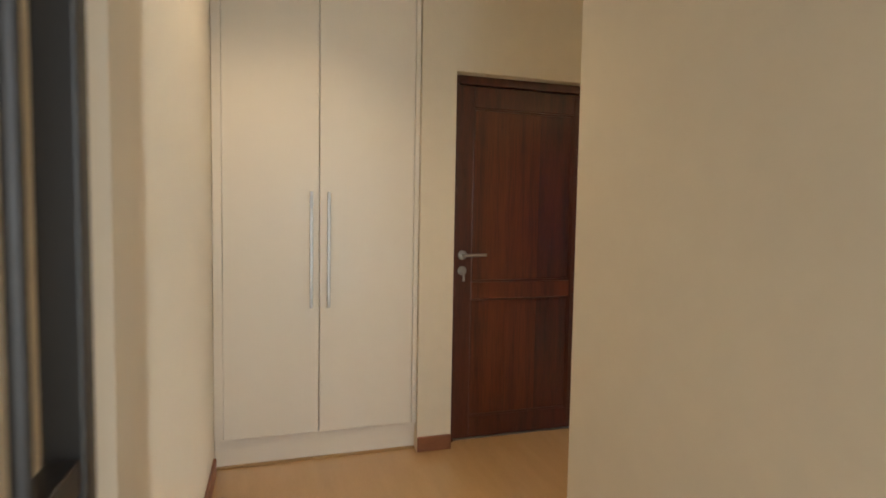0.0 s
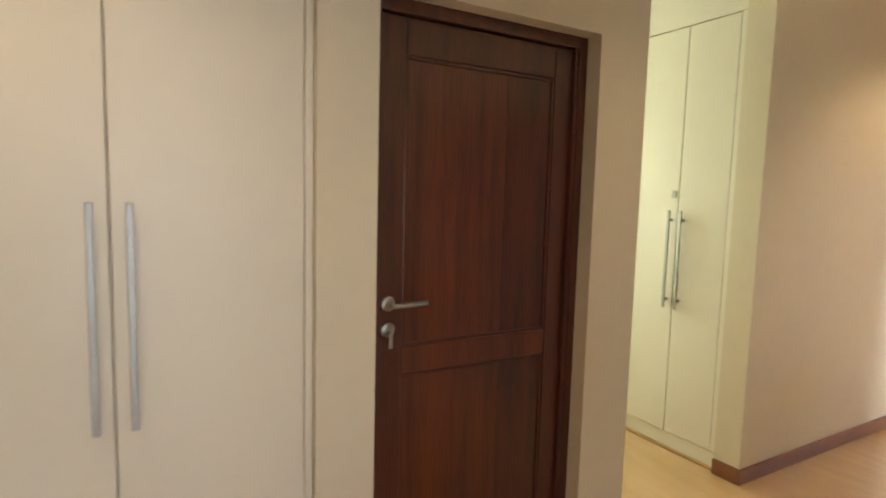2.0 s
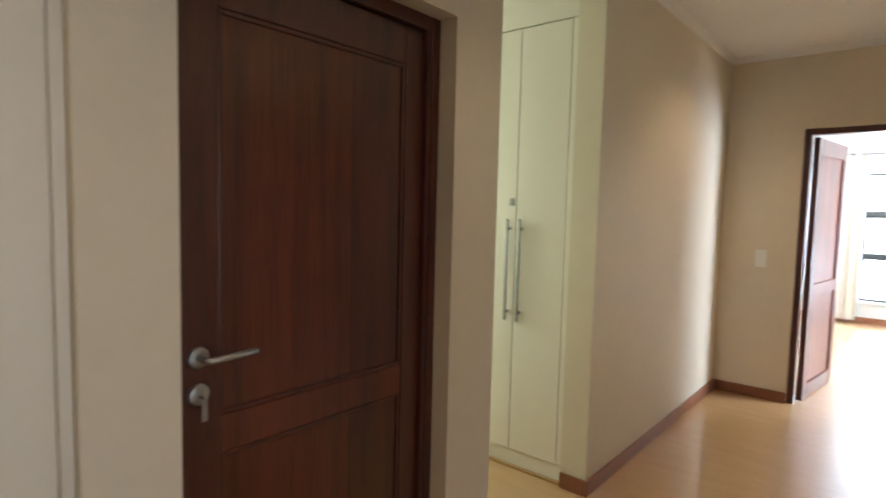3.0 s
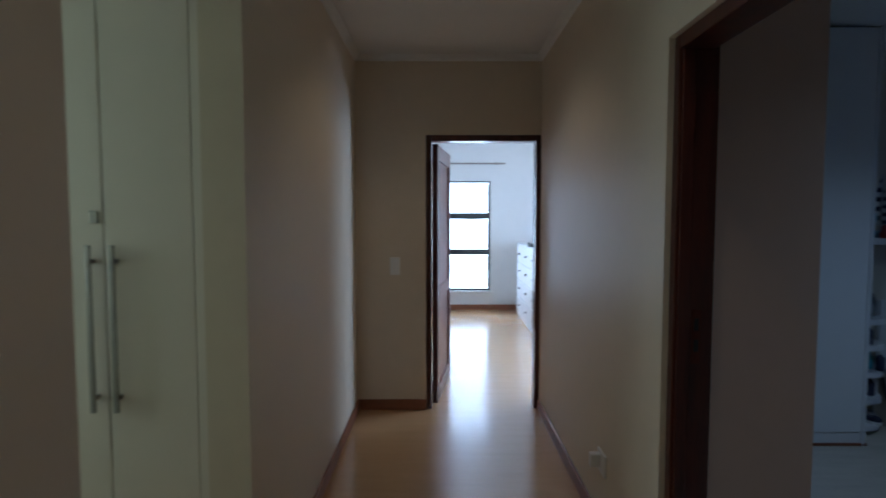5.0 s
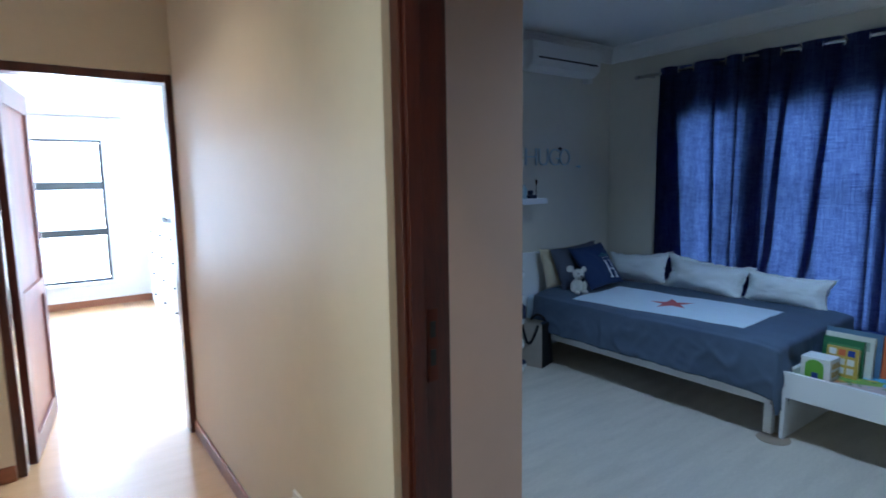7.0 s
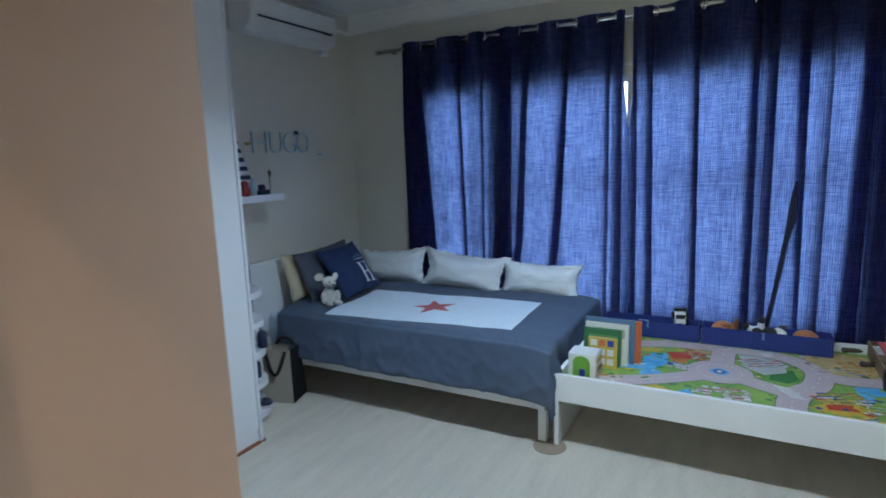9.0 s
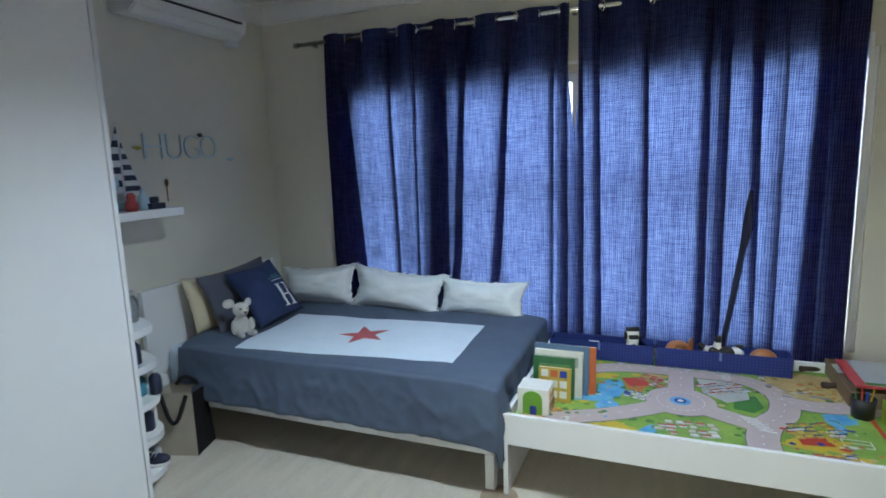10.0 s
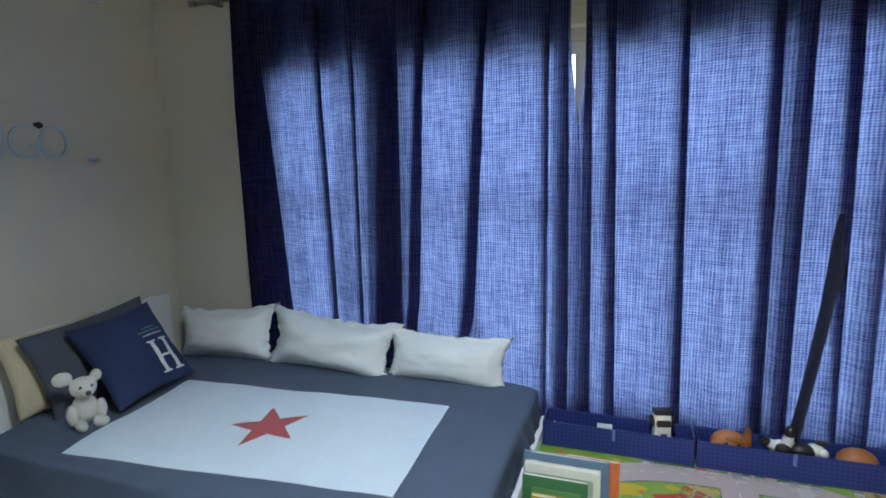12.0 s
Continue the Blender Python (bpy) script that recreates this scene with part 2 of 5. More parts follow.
wall("wall_room_north", 1.16, 4.95, 4.51, 4.66, KIDS_PAINT)
wall("wall_room_nib", 1.16, 1.745, 2.536, 2.68, NIB_WARM_LIT)
wall("wall_room_nib_return", 1.62, 1.745, 2.68, 4.51, KIDS_PAINT)
wall("wall_room_east", 4.80, 4.95, 0.27, 4.51, KIDS_PAINT, [(0.795, 3.08, 0.42, 2.0), (3.22, 3.80, 0.42, 2.0)])
wall("wall_bedroom_west", -1.75, -1.6, 4.66, 9.13, WHITE_PAINT, label="white painted plaster wall")
wall("wall_bedroom_north", -1.6, 3.2, 8.98, 9.13, WHITE_PAINT, [(0.32, 1.03, 0.30, 2.0)], label="white painted plaster wall")
wall("wall_bedroom_east", 3.2, 3.35, 4.66, 9.13, WHITE_PAINT, [(5.25, 6.75, 0.5, 2.1)], label="white painted plaster wall")
wall("wall_bedroom_south", -1.6, -0.5, 4.51, 4.66, WHITE_PAINT, label="white painted plaster wall")
structure(part("ceiling", box((-2.6, -1.3, H), (1.16, 4.66, H + 0.1)), CEILING), "white painted ceiling", "ceiling")
structure(part("ceiling_entry", box((1.16, -1.3, H), (3.45, 0.27, H + 0.1)), CEILING), "white painted ceiling", "ceiling")
structure(part("ceiling_room", box((1.16, 0.27, H), (5.1, 4.66, H + 0.1)), CEILING), "white painted ceiling", "ceiling")
structure(part("ceiling_bedroom", box((-1.75, 4.66, H), (3.35, 9.2, H + 0.1)), CEILING), "white painted ceiling", "ceiling")

# ---- windows and outdoors ----
def glow(name, color, strength):
    m = bpy.data.materials.new(name)
    m.use_nodes = True
    nodes, links = m.node_tree.nodes, m.node_tree.links
    nodes.remove(nodes["Principled BSDF"])
    e, geo, sep, ramp = nodes.new("ShaderNodeEmission"), nodes.new("ShaderNodeNewGeometry"), nodes.new("ShaderNodeSeparateXYZ"), nodes.new("ShaderNodeValToRGB")
    rng = nodes.new("ShaderNodeMapRange")
    rng.inputs["From Min"].default_value, rng.inputs["From Max"].default_value = -1.0, 4.0
    links.new(geo.outputs["Position"], sep.inputs[0]), links.new(sep.outputs[2], rng.inputs[0]), links.new(rng.outputs[0], ramp.inputs[0])
    els = ramp.color_ramp.elements
    els[0].color, els[0].position, els[1].color, els[1].position = (0.55, 0.62, 0.50, 1), 0.22, (*color, 1), 0.42
    links.new(ramp.outputs[0], e.inputs[0])
    e.inputs[1].default_value = strength
    links.new(e.outputs[0], nodes["Material Output"].inputs[0])
    return m


OUTDOORS = glow("overcast_distance", (0.92, 0.97, 1.0), 22.0)
GARDEN = glow("shaded_garden_distance", (0.85, 0.95, 1.0), 3.0)
structure(part("backdrop", box((-4, 12.0, -1), (6, 12.05, 4.5)), OUTDOORS), "pale overcast distance outside the window", "backdrop")
structure(part("backdrop", box((7.5, -3, -1), (7.55, 8, 4.5)), GARDEN), "pale overcast distance outside the window", "backdrop")


def window_frame(name, label, lo, hi, across, bars, mat, thick=0.05, along="x"):
    """A window in a wall: outer frame, bars and panes. across: places of uprights, bars: heights of cross bars (with height)."""
    w = structure(empty(name), label, "window")
    a0, a1, d0, d1, z0, z1 = lo[0], hi[0], lo[1], hi[1], lo[2], hi[2]

    def piece(nm, s, e, zl, zh, m, d=(d0, d1)):
        p = part(nm, box((s, d[0], zl), (e, d[1], zh), 0.004) if along == "x" else box((d[0], s, zl), (d[1], e, zh), 0.004), m, w)
        return p
    piece("frame_side", a0, a0 + thick, z0, z1, mat), piece("frame_side", a1 - thick, a1, z0, z1, mat)
    piece("frame_head", a0 + thick, a1 - thick, z1 - thick, z1, mat), piece("frame_sill", a0 + thick, a1 - thick, z0, z0 + thick, mat)
    for s, wd in across:
        piece("mullion", s - wd / 2, s + wd / 2, z0 + thick, z1 - thick, mat)
    edges = [a0 + thick] + [v for s, wd in across for v in (s - wd / 2, s + wd / 2)] + [a1 - thick]
    dm = (d0 + d1) / 2
    for s, e in zip(edges[::2], edges[1::2]):
        for zb, hb in bars:
            piece("transom", s, e, zb - hb / 2, zb + hb / 2, mat, (d0 + 0.006, d1 - 0.006))
        p = piece("pane", s, e, z0 + thick, z1 - thick, GLASS, (dm - 0.003, dm + 0.003))
        p.visible_shadow = False
    return w


# The wide mullion at 0.955 is added unseen, to darken the curtain's end.
window_frame("window_1", "wide white-framed window behind the curtains", (0.795, 4.83, 0.42), (3.08, 4.89, 2.0), ((0.955, 0.11), (1.52, 0.05), (2.27, 0.05)), ((1.35, 0.03),), WHITE_MEL, along="y")
window_frame("window_3", "narrow white-framed window behind the curtain", (3.22, 4.83, 0.42), (3.80, 4.89, 2.0), (), ((1.35, 0.03),), WHITE_MEL, along="y")
window_frame("window_2", "tall narrow bedroom window with dark bars", (0.32, 9.02, 0.30), (1.03, 9.08, 2.0), (), ((1.46, 0.10), (0.90, 0.09)), DARKALU, 0.03)
lv = tagged(empty("louvre_blades"), "clear glass louvre blades tilted in the bedroom window", "louvres")
for z0, z1 in ((0.36, 0.84), (0.96, 1.40), (1.52, 1.95)):
    n = max(3, round((z1 - z0) / 0.105))
    for i in range(n):
        z = z0 + (z1 - z0) * (i + 0.5) / n
        blade = part("blade", add_box(bmesh.new(), (0.36, -0.003, -0.058), (0.985, 0.003, 0.058), 0.0, Matrix.Translation((0, 8.985, z)) @ Matrix.Rotation(radians(38), 4, "X")), GLASS, lv)
        blade.visible_shadow = False
        part("clip", add_box(bmesh.new(), (0.985, -0.006, -0.058), (0.998, 0.006, 0.058), 0.002, Matrix.Translation((0, 8.985, z)) @ Matrix.Rotation(radians(38), 4, "X")), DARKALU, blade, "dark metal blade clip" if i == 0 else "")
structure(part("window_sill", box((0.28, 8.93, 0.26), (1.07, 9.02, 0.30), 0.006), WHITE_PAINT), "white plaster window sill", "window sill")


# ---- skirting and cornices ----
def skirting(name, lo, hi, mat=SKIRT):
    bm = box((lo[0], lo[1], 0), (hi[0], hi[1], 0.082), 0.006)
    structure(part(name, bm, mat), "red-brown wooden skirting board", "skirting")


for lo, hi in (((-0.36, 2.175), (-0.345, 4.51)), ((-0.345, 4.495), (0.157, 4.51)), ((0.995, 2.225), (1.01, 4.51)), ((0.995, 0.12), (1.01, 1.225)), ((-0.37, 0.01), (-0.355, 0.20)), ((-0.37, 1.10), (-0.355, 1.37)), ((-0.50, 2.175), (-0.36, 2.19)),
               ((-0.52, 1.355), (-0.355, 1.37)), ((-0.37, -1.01), (1.44, -0.995)), ((1.01, 0.105), (3.3, 0.12)), ((-1.6, 8.965), (3.2, 8.98)), ((1.16, 2.52), (1.745, 2.536))):
    skirting("skirting_board", lo, hi)


def cornice(name, a, b, side, size=0.05):
    """A stepped cove along the top of a wall from a to b; side points into the room."""
    if size > 0.08:
        steps = ((0, 0), (size, 0), (size, 0.010), (size - 0.016, 0.010), (size - 0.016, 0.022), (size - 0.034, 0.022), (size - 0.040, 0.034), (size * 0.42, 0.060), (size * 0.2, 0.088), (0.016, 0.10), (0.016, 0.112), (0.0, 0.118))
    else:
        steps = ((0, 0), (size, 0), (size * 0.8, 0.010), (size * 0.45, 0.022), (0.012, size * 0.8), (0.0, size))
    bm = bmesh.new()
    ends = [[bm.verts.new((p[0] + side[0] * u, p[1] + side[1] * u, H - v)) for u, v in steps] for p in (a, b)]
    for i in range(len(steps)):
        j = (i + 1) % len(steps)
        bm.faces.new((ends[0][i], ends[0][j], ends[1][j], ends[1][i]))
    bm.faces.new(ends[0]), bm.faces.new(ends[1][::-1])
    structure(part(name, bm, CEILING), "white plaster cornice", "cornice")


for a, b, side in (((-0.36, 2.19), (-0.36, 4.51), (1, 0)), ((-0.36, 4.51), (1.01, 4.51), (0, -1)), ((1.01, 0.27), (1.01, 4.51), (-1, 0)), ((1.745, 4.51), (4.8, 4.51), (0, -1)), ((4.8, 0.27), (4.8, 4.51), (-1, 0)), ((-0.37, 0.01), (-0.37, 1.355), (1, 0))):
    cornice("cornice", a, b, side, 0.115 if a[0] > 1.5 else 0.04)


# ---- doors ----
def rose(parent, name, at, m, label):
    bm = lathe([(0.026, 0.0), (0.026, 0.006), (0.022, 0.009), (0.0005, 0.009)], 24)
    bmesh.ops.transform(bm, matrix=m @ pose(*at, 90, 0, 0), verts=bm.verts)
    return part(name, bm, STEEL, parent, label, True)


def door_leaf(thing, m, width, height, with_key=True, flip=False):
    """A panelled leaf: local x along its width from the latch side, y away from the viewer, z up."""
    leaf = part("leaf_core", add_box(bmesh.new(), (0.05, 0.014, 0.05), (width - 0.05, 0.028, height - 0.05), 0, m), PANEL_WOOD, thing, "red-brown recessed door panel")
    stile, right = 0.095, 0.10

    def bar(name, lo, hi):
        return part(name, add_box(bmesh.new(), lo, hi, 0.005, m), MAHOGANY, thing)
    bar("latch_stile", (0, 0, 0), (stile, 0.042, height)), bar("hinge_stile", (width - right, 0, 0), (width, 0.042, height))
    bar("top_rail", (stile, 0, height - 0.12), (width - right, 0.042, height))
    mid = part("middle_rail", add_box(bmesh.new(), (stile, 0, 0.80), (width - right, 0.042, 0.895), 0.005, m), PANEL_WOOD, thing, "lighter brown middle rail")
    bar("bottom_rail", (stile, 0, 0), (width - right, 0.042, 0.12))
    for zl, zh in ((0.12, 0.80), (0.895, height - 0.12)):
        x0, x1 = stile, width - right
        n = 3
        for i in range(n):
            s, e = x0 + 0.012 + (x1 - x0 - 0.024) * i / n, x0 + 0.012 + (x1 - x0 - 0.024) * (i + 1) / n
            part("panel_board", add_box(bmesh.new(), (s, 0.009, zl + 0.012), (e, 0.014, zh - 0.012), 0.001, m), PANEL_WOOD if i != 2 else MAHOGANY, thing)
        for lo, hi in (((x0, 0.003, zl), (x0 + 0.012, 0.014, zh)), ((x1 - 0.012, 0.003, zl), (x1, 0.014, zh)), ((x0 + 0.012, 0.003, zh - 0.012), (x1 - 0.012, 0.014, zh)), ((x0 + 0.012, 0.003, zl), (x1 - 0.012, 0.014, zl + 0.012))):
            part("panel_bead", add_box(bmesh.new(), lo, hi, 0.003, m), MAHOGANY, thing)
    zh = 1.05
    lever = rose(thing, "handle_rose", (0.04, 0, zh), m, "round steel handle rose")
    pts = [(0.04, -0.008, zh), (0.04, -0.045, zh), (0.05, -0.052, zh), (0.085, -0.053, zh + 0.001), (0.165, -0.05, zh + 0.003)]
    bm = tube(pts, 0.0085, 12)
    bmesh.ops.transform(bm, matrix=m, verts=bm.verts)
    part("lever", bm, STEEL, lever, "polished steel lever handle", True)
    esc = rose(thing, "escutcheon", (0.04, 0, zh - 0.088), m, "round steel key escutcheon")
    if with_key:
        bm = tube([(0.04, -0.006, zh - 0.092), (0.04, -0.03, zh - 0.092)], 0.003, 8)
        add_box(bm, (0.033, -0.034, zh - 0.145), (0.047, -0.031, zh - 0.092), 0.002)
        bmesh.ops.transform(bm, matrix=m, verts=bm.verts)
        part("key", bm, STEEL, esc, "steel key in the lock")
    return leaf


door = structure(empty("door_1"), "closed dark red-brown panelled wooden door", "door")
part("jamb", box((-0.51, 0.20, 0), (-0.44, 0.238, 2.04), 0.004), MAHOGANY, door)
part("jamb", box((-0.51, 1.062, 0), (-0.44, 1.10, 2.04), 0.004), MAHOGANY, door)
part("head", box((-0.51, 0.238, 1.995), (-0.44, 1.062, 2.04), 0.004), MAHOGANY, door)
part("door_stop", box((-0.465, 1.045, 0), (-0.445, 1.062, 1.995), 0.003), MAHOGANY, door)
door_leaf(door, pose(-0.462, 0.240, 0.008, 0, 0, 90), 0.82, 1.985)
part("threshold", box((-0.50, 0.238, 0.0), (-0.455, 1.062, 0.006), 0.002), STEEL, door, "thin metal threshold strip")

door = structure(empty("door_2"), "open brown panelled door into a bright bedroom", "door")
part("jamb", box((0.157, 4.525, 0), (0.20, 4.64, 2.06), 0.004), MAHOGANY, door)
part("jamb", box((0.975, 4.525, 0), (1.01, 4.64, 2.06), 0.004), MAHOGANY, door)
part("head", box((0.20, 4.525, 2.015), (0.975, 4.64, 2.06), 0.004), MAHOGANY, door)
a = math.degrees(math.atan2(-0.80, -0.11))
end = (0.203 + 0.11, 4.632 + 0.80)
door_leaf(door, pose(end[0], end[1], 0.008, 0, 0, a), 0.805, 2.0, False)

door = structure(empty("door_3"), "dark brown wooden door frame with no leaf in view", "door frame")
part("jamb", box((1.03, 2.187, 0), (1.16, 2.225, 2.04), 0.004), MAHOGANY, door)
part("jamb", box((1.03, 1.225, 0), (1.145, 1.275, 2.04), 0.004), MAHOGANY, door)
part("head", box((1.03, 1.275, 1.995), (1.145, 2.187, 2.04), 0.004), MAHOGANY, door)
part("door_stop", box((1.04, 2.175, 0), (1.08, 2.187, 1.995), 0.003), MAHOGANY, door)
COPPER = material("worn_copper_plate", (0.15, 0.055, 0.04), 0.35, scale=20, metal=1.0)
plate = part("strike_plate", box((1.09, 2.183, 0.98), (1.12, 2.1875, 1.16), 0.002), COPPER, door, "worn coppery strike plate")
for z in (1.02, 1.09):
    part("strike_slot", box((1.097, 2.1815, z), (1.113, 2.1832, z + 0.04)), BLACK, plate)


# ---- wardrobes ----
def bar_handle(thing, at, height, out):
    """An upright steel bar on two posts; at is its foot on the door face, out points away from it."""
    x, y, z = at
    o = Vector((out[0], out[1], 0))
    s = Vector((-o.y, o.x, 0))
    base = Vector((x, y, 0))

    def slab(c, d, w, z0, z1, bevel):
        bm = bmesh.new()
        m = Matrix.Translation(base + o * c) @ Matrix(((o.x, s.x, 0, 0), (o.y, s.y, 0, 0), (0, 0, 1, 0), (0, 0, 0, 1)))
        return add_box(bm, (-d / 2, -w / 2, z0), (d / 2, w / 2, z1), bevel, m)
    h = part("handle", slab(0.030, 0.010, 0.016, z, z + height, 0.002), STEEL, thing, "flat brushed steel bar handle")
    for zz in (z + 0.04, z + height - 0.06):
        part("post", slab(0.0125, 0.025, 0.012, zz, zz + 0.014, 0.001), STEEL, h)


w = tagged(empty("wardrobe"), "tall warm white built-in wardrobe, both doors shut", "wardrobe")
part("carcass", box((-1.0, -1.008, 0.0), (-0.45, 0.008, 2.62)), MELAMINE, w)
part("side_stile", box((-0.45, -1.008, 0.15), (-0.395, -0.9665, 2.62), 0.003), MELAMINE, w)
part("side_stile", box((-0.45, -0.0155, 0.15), (-0.395, 0.008, 2.62), 0.003), MELAMINE, w)
part("plinth", box((-0.45, -1.008, 0.012), (-0.425, 0.008, 0.145), 0.002), MELAMINE, w)
WOODLINE = material("yellow_brown_wood_strip", (0.42, 0.25, 0.10), 0.4, scale=5, stretch=(1, 1, 5))
part("floor_strip", box((-0.45, -1.008, 0.0), (-0.412, 0.008, 0.012), 0.002), WOODLINE, w, "thin yellow-brown wooden floor strip")
for y0, y1, hy in ((-0.965, -0.5085, -0.548), (-0.5045, -0.017, -0.462)):
    d = part("door", box((-0.45, y0, 0.15), (-0.405, y1, 2.60), 0.003), MELAMINE, w)
    bar_handle(d, (-0.405, hy, 0.80), 0.585, (1, 0))

w = tagged(empty("wardrobe"), "pale built-in closet with two narrow doors shut", "wardrobe")
part("carcass", box((-1.135, 2.23, 0.0), (-0.505, 2.755, 2.62)), MELAMINE, w)
part("top_panel", box((-1.135, 2.212, 2.372), (-0.505, 2.23, 2.62), 0.002), MELAMINE, w)
part("side_stile", box((-0.535, 2.205, 0.10), (-0.505, 2.23, 2.368), 0.002), MELAMINE, w)
part("plinth", box((-1.135, 2.214, 0.012), (-0.505, 2.23, 0.095), 0.002), MELAMINE, w)
part("floor_strip", box((-1.135, 2.195, 0.0), (-0.505, 2.23, 0.012), 0.002), WOODLINE, w, "thin yellow-brown wooden floor strip")
for x0, x1, hx in ((-1.132, -0.832, -0.866), (-0.827, -0.538, -0.79)):
    d = part("door", box((x0, 2.205, 0.10), (x1, 2.23, 2.365), 0.003), MELAMINE, w)
    bar_handle(d, (hx, 2.205, 0.82), 0.55, (0, -1))
    if x0 < -1:
        part("lock", box((-0.872, 2.198, 1.44), (-0.845, 2.205, 1.48), 0.002), STEEL, d, "small square steel lock")

w = tagged(empty("wardrobe"), "tall plain white wardrobe reaching the ceiling", "wardrobe")
part("carcass", box((1.75, 3.862, 0.0), (2.95, 4.505, 2.62)), WHITE_MEL, w)
part("end_panel", box((2.95, 3.835, 0.0), (2.97, 4.505, 2.62), 0.002), WHITE_MEL, w)
part("plinth", box((1.75, 3.85, 0.012), (2.95, 3.862, 0.085), 0.002), WHITE_MEL, w)
part("floor_strip", box((1.75, 3.835, 0.0), (2.985, 3.85, 0.016), 0.003), SKIRT, w, "thin brown wooden floor strip")
for x0, x1 in ((1.755, 2.33), (2.334, 2.947)):
    part("door", box((x0, 3.838, 0.09), (x1, 3.862, 2.61), 0.002), WHITE_MEL, w)


# ---- lobby and passage fittings ----
g = tagged(empty("security_gate"), "black metal security gate folded open beside the wall", "gate")
part("gate_frame", box((1.80, -0.955, 0.04), (1.835, -0.915, 2.05), 0.004), BLACK, g)
part("gate_frame", box((2.40, -0.955, 0.04), (2.435, -0.915, 2.05), 0.004), BLACK, g)
for z in (0.04, 1.0, 2.015):
    part("cross_bar", box((1.835, -0.95, z), (2.40, -0.92, z + 0.035), 0.003), BLACK, g)
for i in range(5):
    x = 1.835 + 0.565 * (i + 1) / 6
    b = part("bar", tube([(x, -0.935, 0.07), (x, -0.935, 2.02)], 0.009, 8), BLACK, g)
    for z in (0.78, 0.88):
        part("collar", lathe([(0.010, 0), (0.017, 0.012), (0.017, 0.024), (0.010, 0.036)], 10, (x, -0.935, z)), BLACK, b)
part("hinge", box((1.785, -1.01, 0.3), (1.80, -0.94, 0.36)), BLACK, g)
part("hinge", box((1.785, -1.01, 1.7), (1.80, -0.94, 1.76)), BLACK, g)
part("hinge_foot", box((1.80, -0.95, 0.0), (1.83, -0.92, 0.04)), BLACK, g)

s = tagged(empty("light_switch"), "white plastic light switch on the wall", "switch")
part("plate", box((-0.110, 4.500, 1.025), (-0.036, 4.510, 1.155), 0.003), PLASTIC, s)
part("rocker", box((-0.084, 4.4965, 1.075), (-0.062, 4.5, 1.105), 0.002), PLASTIC, s)
s = tagged(empty("wall_outlet"), "white plastic power outlet with a plug in it", "outlet")
part("plate", box((1.0, 2.80, 0.29), (1.01, 2.92, 0.39), 0.003), PLASTIC, s)
part("plug", box((0.955, 2.86, 0.315), (1.0, 2.905, 0.375), 0.008), PLASTIC, s, "white plug")
# Trim rings for all three spots; the one at y 1.25 is made up.
for x, y in ((0.30, 3.35), (0.42, -0.74), (0.60, 1.25)):
    d = tagged(empty("downlight", (x, y, H)), "small round recessed ceiling downlight, assumed", "downlight", "downlights of the passage")
    part("trim_ring", lathe([(0.045, 0.0), (0.045, -0.006), (0.036, -0.008), (0.034, 0.0)], 24), PLASTIC, d)

# ---- far bedroom ----
d = tagged(empty("chest_of_drawers"), "tall white chest of drawers against the wall", "drawers")
part("body", box((1.41, 6.78, 0.0), (1.95, 8.60, 1.04), 0.004), WHITE_MEL, d)
part("top", box((1.40, 6.76, 1.04), (1.96, 8.62, 1.065), 0.004), WHITE_MEL, d)
for i in range(3):
    for z in (0.06, 0.31, 0.56, 0.80):
        y0 = 6.80 + i * 0.6
        f = part("drawer_front", box((1.395, y0, z), (1.41, y0 + 0.585, z + 0.225), 0.003), WHITE_MEL, d)
        part("knob", tube([(1.395, y0 + 0.29, z + 0.12), (1.372, y0 + 0.29, z + 0.12)], 0.012, 10), BLACK, f, "dark round knob")
b = tagged(part("strap", tube([(1.475 + 0.065 * math.cos(t), 7.55 + 0.17 * math.sin(t), 1.085 + 0.015 * math.sin(3 * t)) for t in np.linspace(0, 6.28, 24)[:-1]], 0.02, 8, True), BLACK), "black looped strap lying on the drawers", "strap")
r = tagged(empty("curtain_rod"), "thin grey metal curtain rod over the window", "curtain rod")
part("pole", tube([(-0.35, 8.90, 2.26), (1.25, 8.90, 2.26)], 0.012, 10), STEEL, r)
for x in (-0.2, 1.1):
    part("bracket", box((x, 8.90, 2.24), (x + 0.02, 8.98, 2.28)), STEEL, r)
LINEN = material("pale_beige_curtain_linen", (0.72, 0.66, 0.56), 0.9, scale=30)


def folds(y0, y1, z0, z1, fn, ny, nz):
    bm = bmesh.new()
    g = [[bm.verts.new(fn(y0 + (y1 - y0) * i / ny, z0 + (z1 - z0) * k / nz)) for i in range(ny + 1)] for k in range(nz + 1)]
    for k in range(nz):
        for i in range(ny):
            bm.faces.new((g[k][i], g[k][i + 1], g[k + 1][i + 1], g[k + 1][i]))
    return bm


tagged(part("curtain", folds(-0.05, 0.30, 0.04, 2.27, lambda x, z: (x, 8.90 + 0.025 * math.sin(x * 55), z), 40, 6), LINEN, smooth=True), "pale beige bedroom curtain drawn aside", "curtain")

# ---- children's room: cloth and colours ----
def cloth(name, c, rough=0.9, spread=0.12):
    return material(name, c, rough, scale=9, spread=spread, bump=0.35, bump_scale=420)


